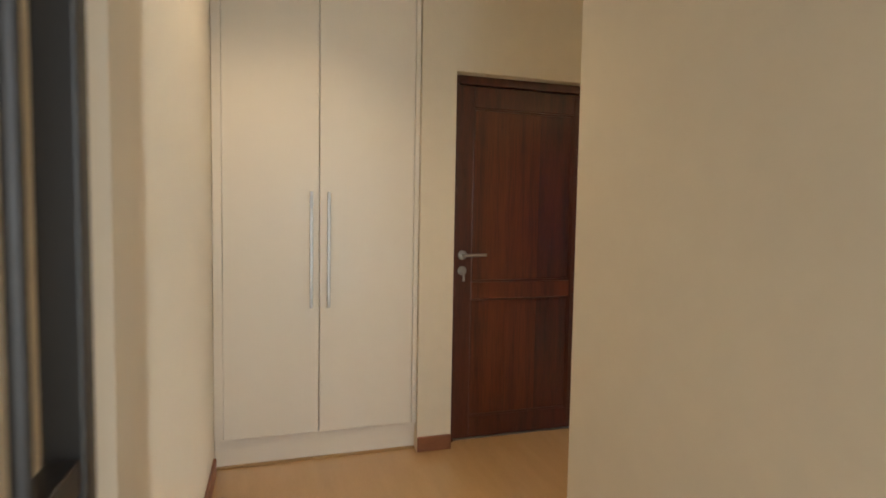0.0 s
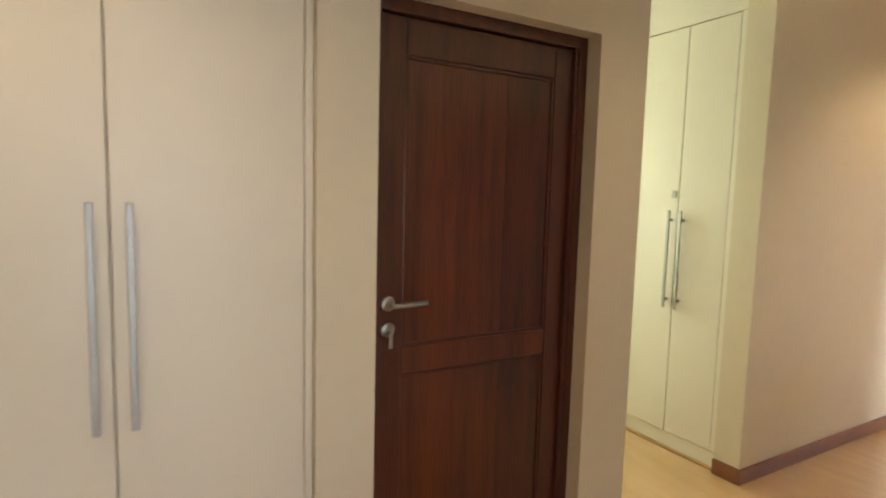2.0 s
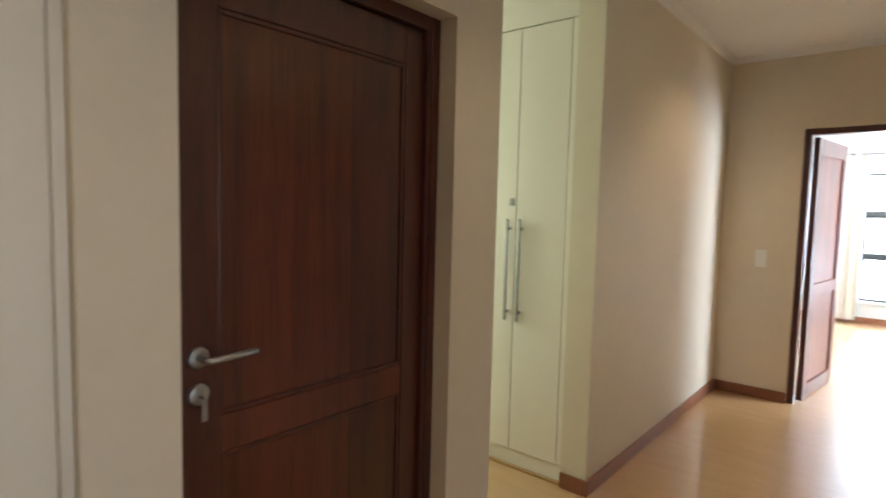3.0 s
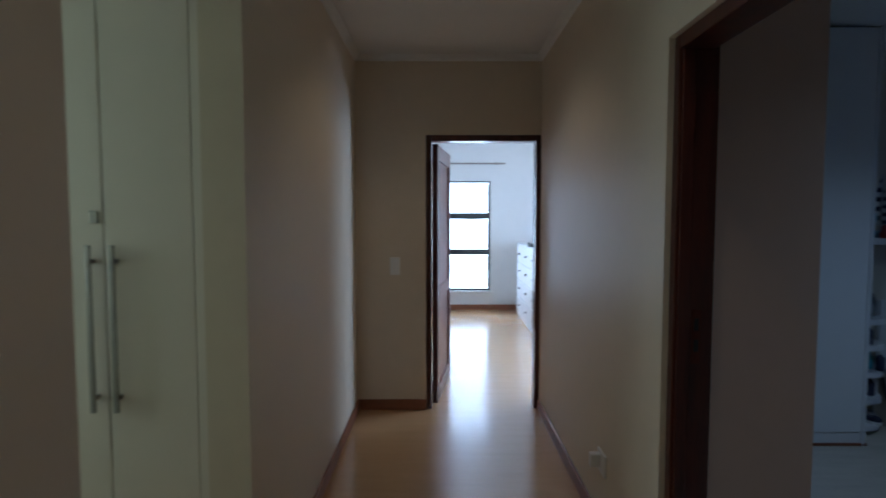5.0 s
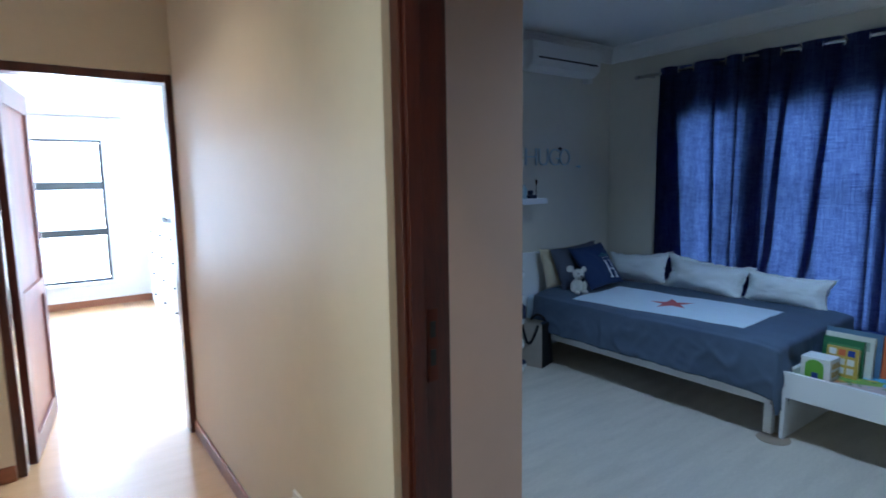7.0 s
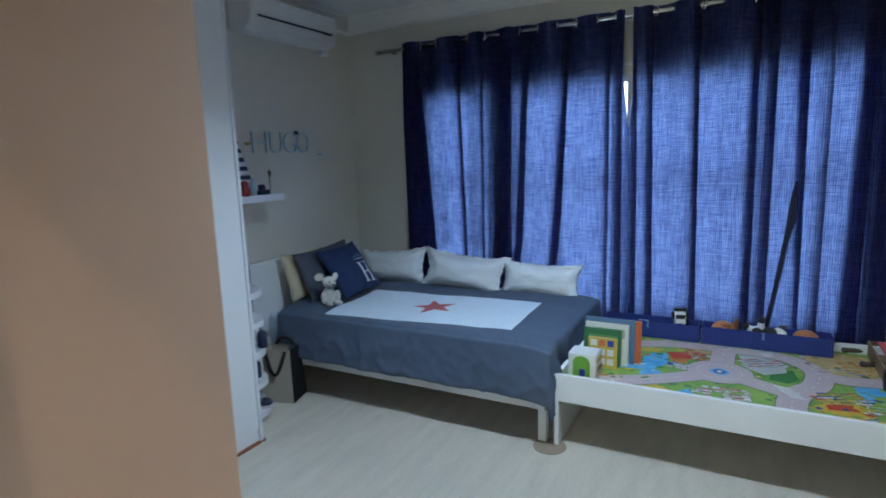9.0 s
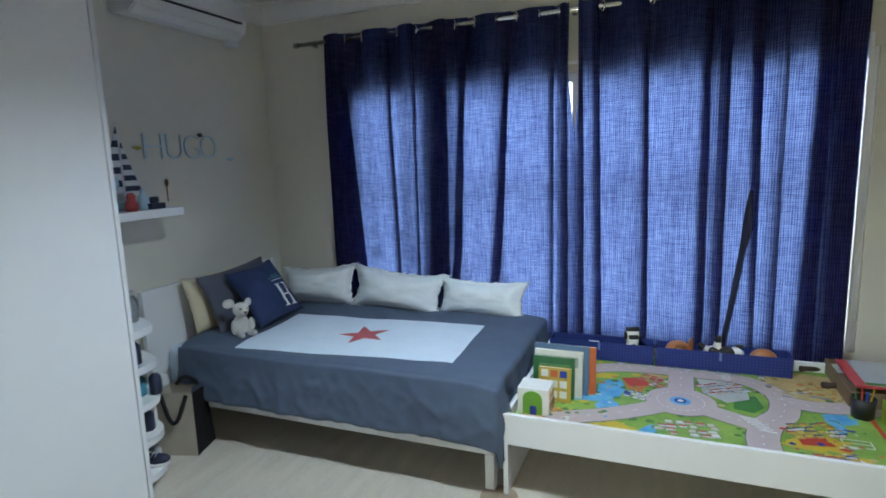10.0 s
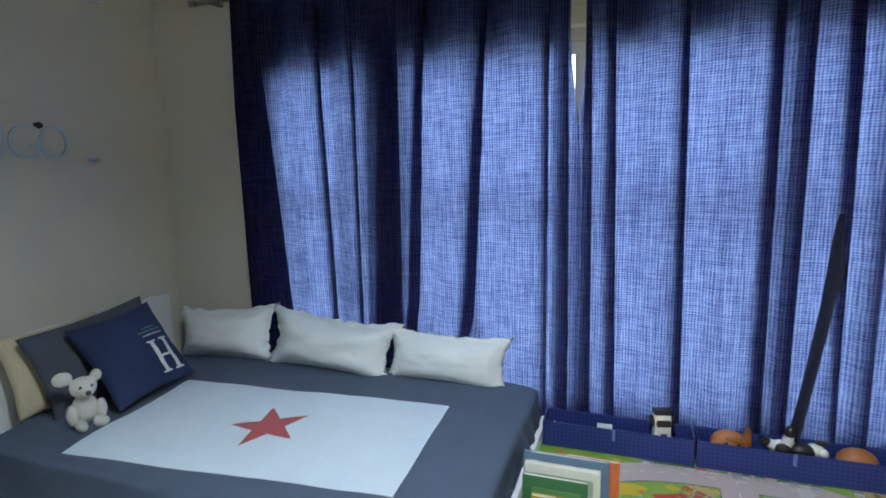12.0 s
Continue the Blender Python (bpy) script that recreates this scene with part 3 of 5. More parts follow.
GREY_CLOTH = cloth("slate_grey_bedding", (0.090, 0.120, 0.180))
WHITE_CLOTH = cloth("white_bedding", (0.68, 0.78, 0.86), spread=0.05)
RED_CLOTH = cloth("faded_red_cloth", (0.48, 0.11, 0.12))
PILLOW_CLOTH = cloth("off_white_pillow_cotton", (0.80, 0.84, 0.85), spread=0.05)
BEIGE_CLOTH = cloth("beige_cushion_cloth", (0.68, 0.60, 0.41))
NAVY_CLOTH = cloth("navy_cushion_cloth", (0.018, 0.034, 0.10))
DARKGREY_CLOTH = cloth("dark_grey_pillow_cloth", (0.085, 0.095, 0.125))
PLUSH = material("cream_plush", (0.66, 0.64, 0.58), 1.0, scale=25, spread=0.15, bump=0.8, bump_scale=260)


def plain(name, c, rough=0.5, metal=0.0):
    return material(name, c, rough, scale=12, spread=0.08, metal=metal)


# ---- curtains ----
ROD_X, ROD_Z = 4.745, 2.335
PERIOD = 0.262


def curtain(name, y0, y1, seed, label, pleats, bottom, edges):
    """Cloth hung in soft waves; each pleat (place and width at the head, place and width at the hem) folds it back over itself, edges gives both borders at a height."""
    c = tagged(empty(name), label, "curtain", "curtains of the window")
    rows = []
    nz = 56
    for k in range(nz + 1):
        u = k / nz
        lo, hi = edges(0.35 + 2.02 * u)
        stops = [(lo, lo)] + sorted((b + (t - b) * u - (wb + (wt - wb) * u) / 2, b + (t - b) * u + (wb + (wt - wb) * u) / 2) for t, wt, b, wb in pleats) + [(hi, hi)]
        line = []
        for i, (s, e) in enumerate(stops):
            if 0 < i < len(stops) - 1:
                w = e - s
                for lap in range(3):
                    for q in range(5):
                        f = q / 4
                        line.append((e - w * f if lap == 1 else s + w * f, -0.013 * (lap + 0.5 * f)))
            if i < len(stops) - 1:
                n0 = max(4, round((stops[i + 1][0] - e) / 0.0135)) if k == 0 else counts[i]
                if k == 0:
                    counts = ([] if i == 0 else counts) + [n0]
                nxt = stops[i + 1][0]
                for q in range(0 if i == 0 else 1, n0 + (1 if i == len(stops) - 2 else 0)):
                    f = q / n0
                    line.append((e + (nxt - e) * f, (0 if i == 0 else -0.032) * max(0.0, 1 - 1.6 * f)))
        row = []
        for j, (y, dx) in enumerate(line):
            n1 = noise.noise((y * 2.3 + seed * 7, u * 1.0, 1.3))
            n2 = noise.noise((y * 8 + seed * 3, u * 1.7, 4.1))
            wave = math.sin(2 * math.pi * y / PERIOD + seed + 0.8 * (1 - u) * n1)
            amp = 0.012 + 0.034 * max(0.0, u - 0.72) / 0.28 + 0.010 * abs(n1)
            b = bottom(y)
            z = b + (2.372 - b) * u
            x = ROD_X - 0.002 + amp * wave + dx + (1 - u) * (0.016 * n1 + 0.016 * n2) + 0.004 * noise.noise((y * 34, u * 3, seed))
            if b > 0.6:
                bunch = max(0.0, 1 - u / 0.10)
                x -= 0.045 * bunch * (1 + noise.noise((y * 16, u * 22, 2)))
                z += 0.012 * bunch * noise.noise((y * 20, u * 12, 6))
            row.append((x, y, z + 0.006 * wave * max(0.0, u - 0.9) * 10))
        rows.append(row)
    bm = bmesh.new()
    g = [[bm.verts.new(p) for p in row] for row in rows]
    for r0, r1 in zip(g, g[1:]):
        for i in range(len(r0) - 1):
            bm.faces.new((r0[i], r0[i + 1], r1[i + 1], r1[i]))
    part("cloth", bm, CURTAIN, c, smooth=True)
    for i in range(int((y1 - y0) / (PERIOD / 2))):
        yr = y0 + (i + 0.5) * PERIOD / 2
        ring = [(ROD_X + 0.026 * math.cos(t) * 0.55 - 0.004, yr + 0.013 * math.cos(t), ROD_Z + 0.029 * math.sin(t)) for t in np.linspace(0, 2 * math.pi, 17)[:-1]]
        part("eyelet", tube(ring, 0.006, 8, True), CHROME, c, "chrome eyelet ring" if i == 0 else "", True)
    return c


def slit(z):
    """Half the opening between the two curtains."""
    return 0.034 * min(1.0, max(0.0, (z - 1.64) / 0.34)) - 0.012 * min(1.0, max(0.0, (1.68 - z) / 0.2)) - 0.009 * max(0.0, (z - 2.05) / 0.3)


def hem_left(y):
    return 0.70 - 0.35 * min(1.0, max(0.0, (2.73 - y) / 0.09, (y - 3.05) / 0.05))


curtain("curtain", 2.285, 3.96, 0.4, "navy blue woven eyelet curtain drawn across the window",
        ((3.885, 0.15, 3.81, 0.27), (3.49, 0.026, 3.44, 0.034), (3.285, 0.020, 3.295, 0.022), (3.105, 0.125, 3.165, 0.185), (2.94, 0.032, 3.02, 0.045), (2.66, 0.036, 2.76, 0.06), (2.405, 0.032, 2.41, 0.028), (2.325, 0.032, 2.325, 0.06)),
        hem_left, lambda z: (2.268 + slit(z), 3.97))
curtain("curtain", 0.872, 2.265, 1.9, "navy blue woven eyelet curtain hanging over the toy boxes",
        ((2.228, 0.02, 2.222, 0.045), (2.15, 0.034, 2.12, 0.044), (1.885, 0.036, 1.862, 0.048), (1.575, 0.048, 1.57, 0.06), (1.48, 0.046, 1.48, 0.044), (1.345, 0.07, 1.30, 0.03), (1.205, 0.016, 1.212, 0.034), (1.03, 0.075, 1.06, 0.10), (0.935, 0.10, 0.93, 0.115)),
        lambda y: 0.35, lambda z: (0.868, 2.268 - slit(z)))
r = tagged(empty("curtain_rod"), "brushed steel curtain rod on wall brackets", "curtain rod")
part("pole", tube([(ROD_X, 0.70, ROD_Z), (ROD_X, 4.17, ROD_Z)], 0.015, 14), CHROME, r, smooth=True)
part("finial", lathe([(0.014, 0), (0.018, 0.003), (0.018, 0.03), (0.012, 0.036)], 16), STEEL, r).matrix_world = pose(ROD_X, 4.165, ROD_Z, -90, 0, 0)
for y in (4.05, 2.275, 0.76):
    part("bracket", box((ROD_X - 0.012, y - 0.012, ROD_Z - 0.02), (4.80, y + 0.012, ROD_Z - 0.008), 0.002), STEEL, r)
# A slanted dark curtain fold, added as a separate near-black strip.
FOLD_DARK = cloth("dark_navy_fold_cloth", (0.015, 0.015, 0.04))
strip = [(4.715, 1.335, 1.30), (4.69, 1.345, 1.20), (4.665, 1.35, 1.10), (4.655, 1.372, 0.97), (4.65, 1.395, 0.80), (4.645, 1.42, 0.62), (4.64, 1.445, 0.46), (4.635, 1.46, 0.37)]
bm = tube(strip, 0.034, 12, flat=0.28)
for v in bm.verts:
    mid = float(np.interp(-v.co.z, [-p[2] for p in strip], [p[1] for p in strip]))
    v.co.y = mid + (v.co.y - mid) * min(1.0, max(0.25, 1 - (v.co.z - 1.05) / 0.3)) * (1.0 + 0.3 * noise.noise((v.co.z * 7, 0, 1)))
tagged(part("curtain_tie", bm, FOLD_DARK, smooth=True), "dark navy strip standing in for a slanted curtain fold", "curtain tie")
CASING = material("glossy_white_casing", (0.85, 0.86, 0.87), 0.3, scale=2, spread=0.03)
cs = structure(empty("window_casing"), "thin white metal casing round the window opening", "casing")
part("upright", box((4.772, 0.832, 0.42), (4.80, 0.850, 2.062), 0.003), CASING, cs)
part("head", box((4.786, 0.850, 2.046), (4.80, 3.990, 2.062), 0.003), CASING, cs)

# scrolled bars outside the cloth
g = tagged(empty("burglar_bars"), "black scrolled metal bars across the window", "window bars")
for y in (3.62, 3.40, 2.72, 1.9, 1.2):
    part("bar", tube([(4.778, y, 0.42), (4.778, y, 2.05)], 0.006, 6), BLACK, g)
for y in (3.62, 3.40):
    for zc, d in ((1.02, 1), (0.90, -1)):
        for sgn in (1, -1):
            part("scroll", tube([(4.776, y + sgn * (0.028 - 0.028 * math.cos(t) * (1 - t / 7)), zc + d * 0.035 * math.sin(t) * (1 - t / 9)) for t in np.linspace(0, 4.6, 16)], 0.008, 6), BLACK, g)

# ---- air conditioner, shelf and wall letters ----
a = tagged(empty("air_conditioner"), "white wall-mounted split air conditioner under the ceiling", "air conditioner")
prof = [(4.505, 2.34), (4.36, 2.325), (4.305, 2.36), (4.29, 2.42), (4.29, 2.50), (4.305, 2.535), (4.34, 2.55), (4.505, 2.55)]
bm = bmesh.new()
ends = [[bm.verts.new((x, y, z)) for y, z in prof] for x in (3.57, 4.385)]
for i in range(len(prof)):
    j = (i + 1) % len(prof)
    bm.faces.new((ends[0][i], ends[0][j], ends[1][j], ends[1][i]))
bm.faces.new(ends[0]), bm.faces.new(ends[1][::-1])
bmesh.ops.bevel(bm, geom=[e for e in bm.edges if abs((e.verts[0].co - e.verts[1].co).x) < 0.01], offset=0.008, segments=2, affect="EDGES")
part("body", bm, PLASTIC, a)
part("front_panel", box((3.59, 4.284, 2.425), (4.365, 4.291, 2.53), 0.003), PLASTIC, a)
part("louvre", box((3.62, 4.298, 2.345), (4.335, 4.312, 2.352), 0.002), PLASTIC, a)
part("outlet_slot", box((3.62, 4.287, 2.405), (4.335, 4.292, 2.418), 0.001), BLACK, a, "dark air outlet slot")
part("display", box((4.22, 4.282, 2.40), (4.30, 4.287, 2.415), 0.001), BLACK, a)
part("pipe_cover", box((4.39, 4.44, 2.30), (4.46, 4.505, 2.42), 0.006), PLASTIC, a)

s = tagged(part("wall_shelf", box((3.05, 4.25, 1.262), (3.69, 4.508, 1.306), 0.003), WHITE_MEL), "floating white wall shelf holding small toys", "shelf")
SZ = 1.306
PALEBLUE = plain("pale_blue_paint", (0.42, 0.60, 0.68))
NAVY = plain("navy_paint", (0.02, 0.025, 0.06))
WHITE = plain("white_matt", (0.78, 0.78, 0.76))
RED = plain("red_paint", (0.36, 0.05, 0.05))
boat = tagged(empty("model_sailboat", (3.455, 4.40, SZ)), "model sailboat with navy and white striped sails", "toy boat")
hull = bmesh.new()
ring = [(math.cos(t) * 0.15 * (1 if math.cos(t) > 0 else 0.85), math.sin(t) * 0.04) for t in np.linspace(0, 2 * math.pi, 25)[:-1]]
lowr = [hull.verts.new((x * 0.7, y * 0.5, 0.0)) for x, y in ring]
topr = [hull.verts.new((x, y, 0.05)) for x, y in ring]
for i in range(24):
    j = (i + 1) % 24
    hull.faces.new((lowr[i], lowr[j], topr[j], topr[i]))
hull.faces.new(lowr[::-1]), hull.faces.new(topr)
part("hull", hull, PALEBLUE, boat, "pale blue wooden hull", True)
part("mast", tube([(0, 0, 0.05), (0, 0, 0.46)], 0.005, 8), WHITE, boat)
for side, base, top, foot in ((-1, 0.13, 0.43, 0.09), (1, 0.14, 0.35, 0.07)):
    n = 10
    for i in range(n):
        z0, z1 = foot + (top - foot) * i / n, foot + (top - foot) * (i + 1) / n
        w0, w1 = base * (1 - i / n) * (0.75 if side > 0 else 0.95), base * (1 - (i + 1) / n) * (0.75 if side > 0 else 0.95)
        bm = bmesh.new()
        pts = [(side * 0.008, z0), (side * (0.008 + w0), z0), (side * (0.008 + max(w1, 0.004)), z1), (side * 0.008, z1)]
        f = [bm.verts.new((x, -0.003, z)) for x, z in pts]
        b = [bm.verts.new((x, 0.003, z)) for x, z in pts]
        bm.faces.new(f), bm.faces.new(b[::-1])
        for k in range(4):
            bm.faces.new((f[k], f[(k + 1) % 4], b[(k + 1) % 4], b[k]))
        part("sail_stripe", bm, NAVY if i % 2 else WHITE, boat)


def ball(bm, at, r, scale=(1, 1, 1), m=None):
    mat = Matrix.LocRotScale(at, None, [r * s for s in scale])
    bmesh.ops.create_uvsphere(bm, u_segments=18, v_segments=12, radius=1, matrix=(m @ mat) if m is not None else mat)
    return bm


bm = ball(ball(ball(ball(bmesh.new(), (3.27, 4.31, SZ + 0.055), 0.05, (1, 0.8, 1.2)), (3.29, 4.29, SZ + 0.14), 0.042), (3.325, 4.29, SZ + 0.15), 0.028, (0.5, 0.4, 1)), (3.255, 4.29, SZ + 0.15), 0.028, (0.5, 0.4, 1))
tagged(part("toy_elephant", bm, PALEBLUE, smooth=True), "small pale blue toy elephant on the shelf", "toy")
bm = lathe([(0.028, 0), (0.034, 0.03), (0.02, 0.06), (0.024, 0.075), (0.012, 0.095)], 16, (3.395, 4.285, SZ))
tagged(part("toy_figure", bm, RED, smooth=True), "small red toy figure on the shelf", "toy")
bm = lathe([(0.022, 0), (0.022, 0.07), (0.010, 0.09), (0.010, 0.11)], 16, (3.475, 4.30, SZ))
tagged(part("small_bottle", bm, PALEBLUE, smooth=True), "small light blue bottle on the shelf", "bottle")
bm = add_box(add_box(bmesh.new(), (3.51, 4.28, SZ), (3.60, 4.32, SZ + 0.03), 0.006), (3.525, 4.285, SZ + 0.03), (3.565, 4.315, SZ + 0.065), 0.008)
tagged(part("toy_car", bm, NAVY), "small dark toy car on the shelf", "toy car")
bm = tube([(3.82, 4.507, 1.325), (3.82, 4.507, 1.42)], 0.003, 6)
ball(bm, (3.82, 4.505, 1.435), 0.016, (0.8, 0.4, 1.5))
tagged(part("pick_ornament", bm, plain("dark_brown_wood", (0.08, 0.05, 0.03))), "small dark ornament on a stick fixed to the wall", "ornament")

LETTER = plain("pale_blue_grey_letter", (0.56, 0.68, 0.73))


def letter_mesh(char, size, depth):
    cu = bpy.data.curves.new("text", "FONT")
    cu.body, cu.size, cu.extrude = char, size, depth / 2
    cu.offset = -0.004
    ob = bpy.data.objects.new("text", cu)
    scene.collection.objects.link(ob)
    dg = bpy.context.evaluated_depsgraph_get()
    me = bpy.data.meshes.new_from_object(ob.evaluated_get(dg))
    bpy.data.objects.remove(ob)
    bm = bmesh.new()
    bm.from_mesh(me)
    return bm


for ch, x, w in (("H", 3.685, 0.135), ("U", 3.845, 0.115), ("G", 3.975, 0.125), ("O", 4.105, 0.13)):
    bm = letter_mesh(ch, 0.21, 0.012)
    x0, x1 = min(v.co.x for v in bm.verts), max(v.co.x for v in bm.verts)
    y0, y1 = min(v.co.y for v in bm.verts), max(v.co.y for v in bm.verts)
    for v in bm.verts:
        v.co = Vector((x + (v.co.x - x0) / (x1 - x0) * w, 4.502 - v.co.z, 1.575 + (v.co.y - y0) / (y1 - y0) * 0.143))
    tagged(part("wall_letter", bm, LETTER), "pale blue wooden capital letter on the wall", "letter", "name letters on the wall")
for nm, x, z, w, h, m, lab in (("wall_sticker", 4.10, 1.705, 0.035, 0.03, BLACK, "small black wall sticker above the letters"), ("wall_sticker", 3.63, 1.625, 0.05, 0.022, plain("yellow_green_sticker", (0.4, 0.36, 0.05)), "small yellow wall sticker beside the letters"), ("wall_sticker", 4.34, 1.555, 0.055, 0.022, PALEBLUE, "small blue fish-shaped wall sticker")):
    bm = bmesh.new()
    bmesh.ops.create_cone(bm, cap_ends=True, segments=12, radius1=0.5, radius2=0.4, depth=1, matrix=Matrix.LocRotScale((x + w / 2, 4.506, z + h / 2), Euler((radians(90), 0, 0)), (w, h, 0.008)))
    bm2 = add_box(bm, (x - w * 0.2, 4.503, z + h * 0.3), (x + w * 0.25, 4.51, z + h * 0.8), 0.001)
    tagged(part(nm, bm2, m), lab, "sticker")

# ---- corner shelf unit and bag ----
c = tagged(empty("corner_shelf"), "white rounded end shelves beside the wardrobe, filled", "shelf")
part("back_panel", box((2.972, 4.485, 0.0), (3.307, 4.505, 0.80), 0.002), WHITE_MEL, c)
SHELVES = (0.03, 0.21, 0.39, 0.57, 0.745)
for z in SHELVES:
    pts = [(2.972, 4.484)] + [(2.972 + 0.335 * max(0.0, math.sin(t)) ** 0.5, 4.484 - 0.49 * max(0.0, math.cos(t)) ** 0.5) for t in np.linspace(0, math.pi / 2, 20)]
    bm = slab_poly(pts, z, z + 0.035)
    part("shelf_board", bm, WHITE_MEL, c)
part("foot", box((2.985, 4.15, 0.0), (3.15, 4.47, 0.03)), WHITE_MEL, c)


def bottle(x, y, z, r, h, m, cap, label):
    b = tagged(empty("bottle", (x, y, z)), label, "bottle")
    part("body", lathe([(r * 0.9, 0), (r, h * 0.05), (r, h * 0.7), (r * 0.45, h * 0.82), (r * 0.4, h * 0.88)], 16), m, b, smooth=True)
    part("cap", lathe([(r * 0.5, h * 0.88), (r * 0.5, h), (r * 0.3, h)], 14), cap, b)


TURQ, OLIVE = plain("turquoise_plastic", (0.08, 0.33, 0.42), 0.3), plain("olive_plastic", (0.35, 0.38, 0.08), 0.3)
z = SHELVES[3] + 0.035
bottle(3.24, 4.26, z, 0.032, 0.125, WHITE, NAVY, "white plastic bottle with a dark cap")
bottle(3.20, 4.18, z, 0.030, 0.11, NAVY, WHITE, "dark plastic bottle with a white cap")
bottle(3.25, 4.38, z, 0.026, 0.07, OLIVE, OLIVE, "small yellow-green plastic bottle")
z = SHELVES[2] + 0.035
bottle(3.24, 4.22, z, 0.040, 0.13, TURQ, WHITE, "turquoise plastic bottle with a white cap")
bottle(3.18, 4.12, z, 0.034, 0.12, TURQ, TURQ, "turquoise squat plastic bottle")
bottle(3.25, 4.33, z, 0.03, 0.13, WHITE, TURQ, "white bottle with a turquoise cap")
z = SHELVES[1] + 0.035
bottle(3.24, 4.19, z, 0.030, 0.10, OLIVE, WHITE, "yellow-green bottle with a white cap")
bottle(3.19, 4.10, z, 0.033, 0.12, NAVY, NAVY, "dark blue plastic bottle")
bottle(3.235, 4.125, z, 0.026, 0.13, WHITE, NAVY, "slim white bottle with a dark cap")
bottle(3.262, 4.285, z, 0.03, 0.125, TURQ, NAVY, "turquoise bottle with a dark cap")
z = SHELVES[2] + 0.035
bottle(3.225, 4.06, z, 0.028, 0.125, NAVY, WHITE, "dark blue bottle with a white cap")
z = SHELVES[3] + 0.035
bottle(3.14, 4.075, z, 0.032, 0.13, NAVY, NAVY, "dark blue plastic bottle")
bottle(3.10, 4.20, z, 0.036, 0.125, TURQ, WHITE, "turquoise plastic bottle with a white cap")
z = SHELVES[4] + 0.035
j = tagged(empty("glass_jar", (3.22, 4.20, z)), "clear glass jar on the top shelf", "jar")
CLEAR = material("clear_grey_glass", (0.62, 0.66, 0.68), 0.1, scale=3)
CLEAR.node_tree.nodes["Principled BSDF"].inputs["Transmission Weight"].default_value = 0.8
part("body", lathe([(0.055, 0), (0.06, 0.02), (0.06, 0.10), (0.045, 0.13)], 20), CLEAR, j, smooth=True)
part("lid", lathe([(0.047, 0.13), (0.047, 0.15), (0.02, 0.155)], 20), STEEL, j, "metal lid")


def shoe(x, y, z, turn, upper, label):
    s = tagged(empty("shoe", (x, y, z), turn), label, "shoe", "shoes on the end shelves")
    sole = [(math.cos(t) * 0.095, math.sin(t) * (0.036 + 0.006 * math.cos(t))) for t in np.linspace(0, 2 * math.pi, 22)[:-1]]
    part("sole", slab_poly(sole, 0.0, 0.018), WHITE, s, "white rubber sole")
    bm = ball(ball(bmesh.new(), (0.04, 0, 0.03), 0.04, (1.35, 0.82, 0.7)), (-0.04, 0, 0.045), 0.045, (1.15, 0.7, 0.95))
    part("upper", bm, upper, s, smooth=True)
    for i in range(3):
        part("lace", tube([(0.0 + 0.016 * i, -0.022, 0.06 - 0.005 * i), (0.0 + 0.016 * i, 0, 0.072 - 0.006 * i), (0.0 + 0.016 * i, 0.022, 0.06 - 0.005 * i)], 0.003, 6), WHITE, s)


z = SHELVES[0] + 0.035
SHOE_GREY = plain("grey_shoe_canvas", (0.35, 0.37, 0.40), 0.8)
shoe(3.17, 4.09, z, -60, NAVY, "navy blue children's shoe on the lowest shelf")
shoe(3.21, 4.20, z, -50, SHOE_GREY, "grey and white children's shoe")
shoe(3.21, 4.34, z, -30, NAVY, "navy blue children's shoe on the lowest shelf")

bag = tagged(empty("paper_bag", (3.47, 4.165, 0), -73), "beige carrier bag with black side and handles", "bag")
BAG, BAGBLK = cloth("beige_bag_canvas", (0.47, 0.42, 0.34)), cloth("black_bag_side", (0.015, 0.014, 0.016))
bm = bmesh.new()
lo4 = [bm.verts.new(p) for p in ((-0.11, -0.10, 0), (0.11, -0.10, 0), (0.11, 0.09, 0), (-0.11, 0.09, 0))]
hi4 = [bm.verts.new(p) for p in ((-0.115, -0.075, 0.34), (0.10, -0.085, 0.345), (0.095, 0.06, 0.335), (-0.11, 0.065, 0.34))]
bm.faces.new(lo4[::-1])
for i in range(4):
    bm.faces.new((lo4[i], lo4[(i + 1) % 4], hi4[(i + 1) % 4], hi4[i]))
part("body", bm, BAG, bag)
bm = bmesh.new()
vs = [bm.verts.new(p) for p in ((0.112, -0.10, 0.0), (0.112, 0.09, 0.0), (0.097, 0.06, 0.337), (0.102, -0.085, 0.347))]
f = bm.faces.new(vs)
bmesh.ops.solidify(bm, geom=[f], thickness=0.004)
part("side_gusset", bm, BAGBLK, bag, "black side gusset")
for y in (-0.088, 0.066):
    part("handle", tube([(-0.07 + 0.14 * k / 10, y - 0.02 * math.sin(math.pi * k / 10), 0.335 + (-0.15 if y < 0 else 0.05) * math.sin(math.pi * k / 10)) for k in range(11)], 0.011, 8), BAGBLK, bag, "black cord handle", True)

# ---- bed and bedding ----
b = tagged(empty("bed"), "white wooden single bed with a tall headboard", "bed")
part("headboard", box((3.515, 4.44, 0.0), (4.655, 4.475, 0.842), 0.004), WHITE_MEL, b)
part("headboard_post", box((3.515, 4.36, 0.0), (3.56, 4.44, 0.36), 0.003), WHITE_MEL, b)
part("side_rail", box((3.61, 2.46, 0.175), (3.635, 4.36, 0.25), 0.003), WHITE_MEL, b)
part("side_rail", box((4.60, 2.46, 0.175), (4.625, 4.44, 0.25), 0.003), WHITE_MEL, b)
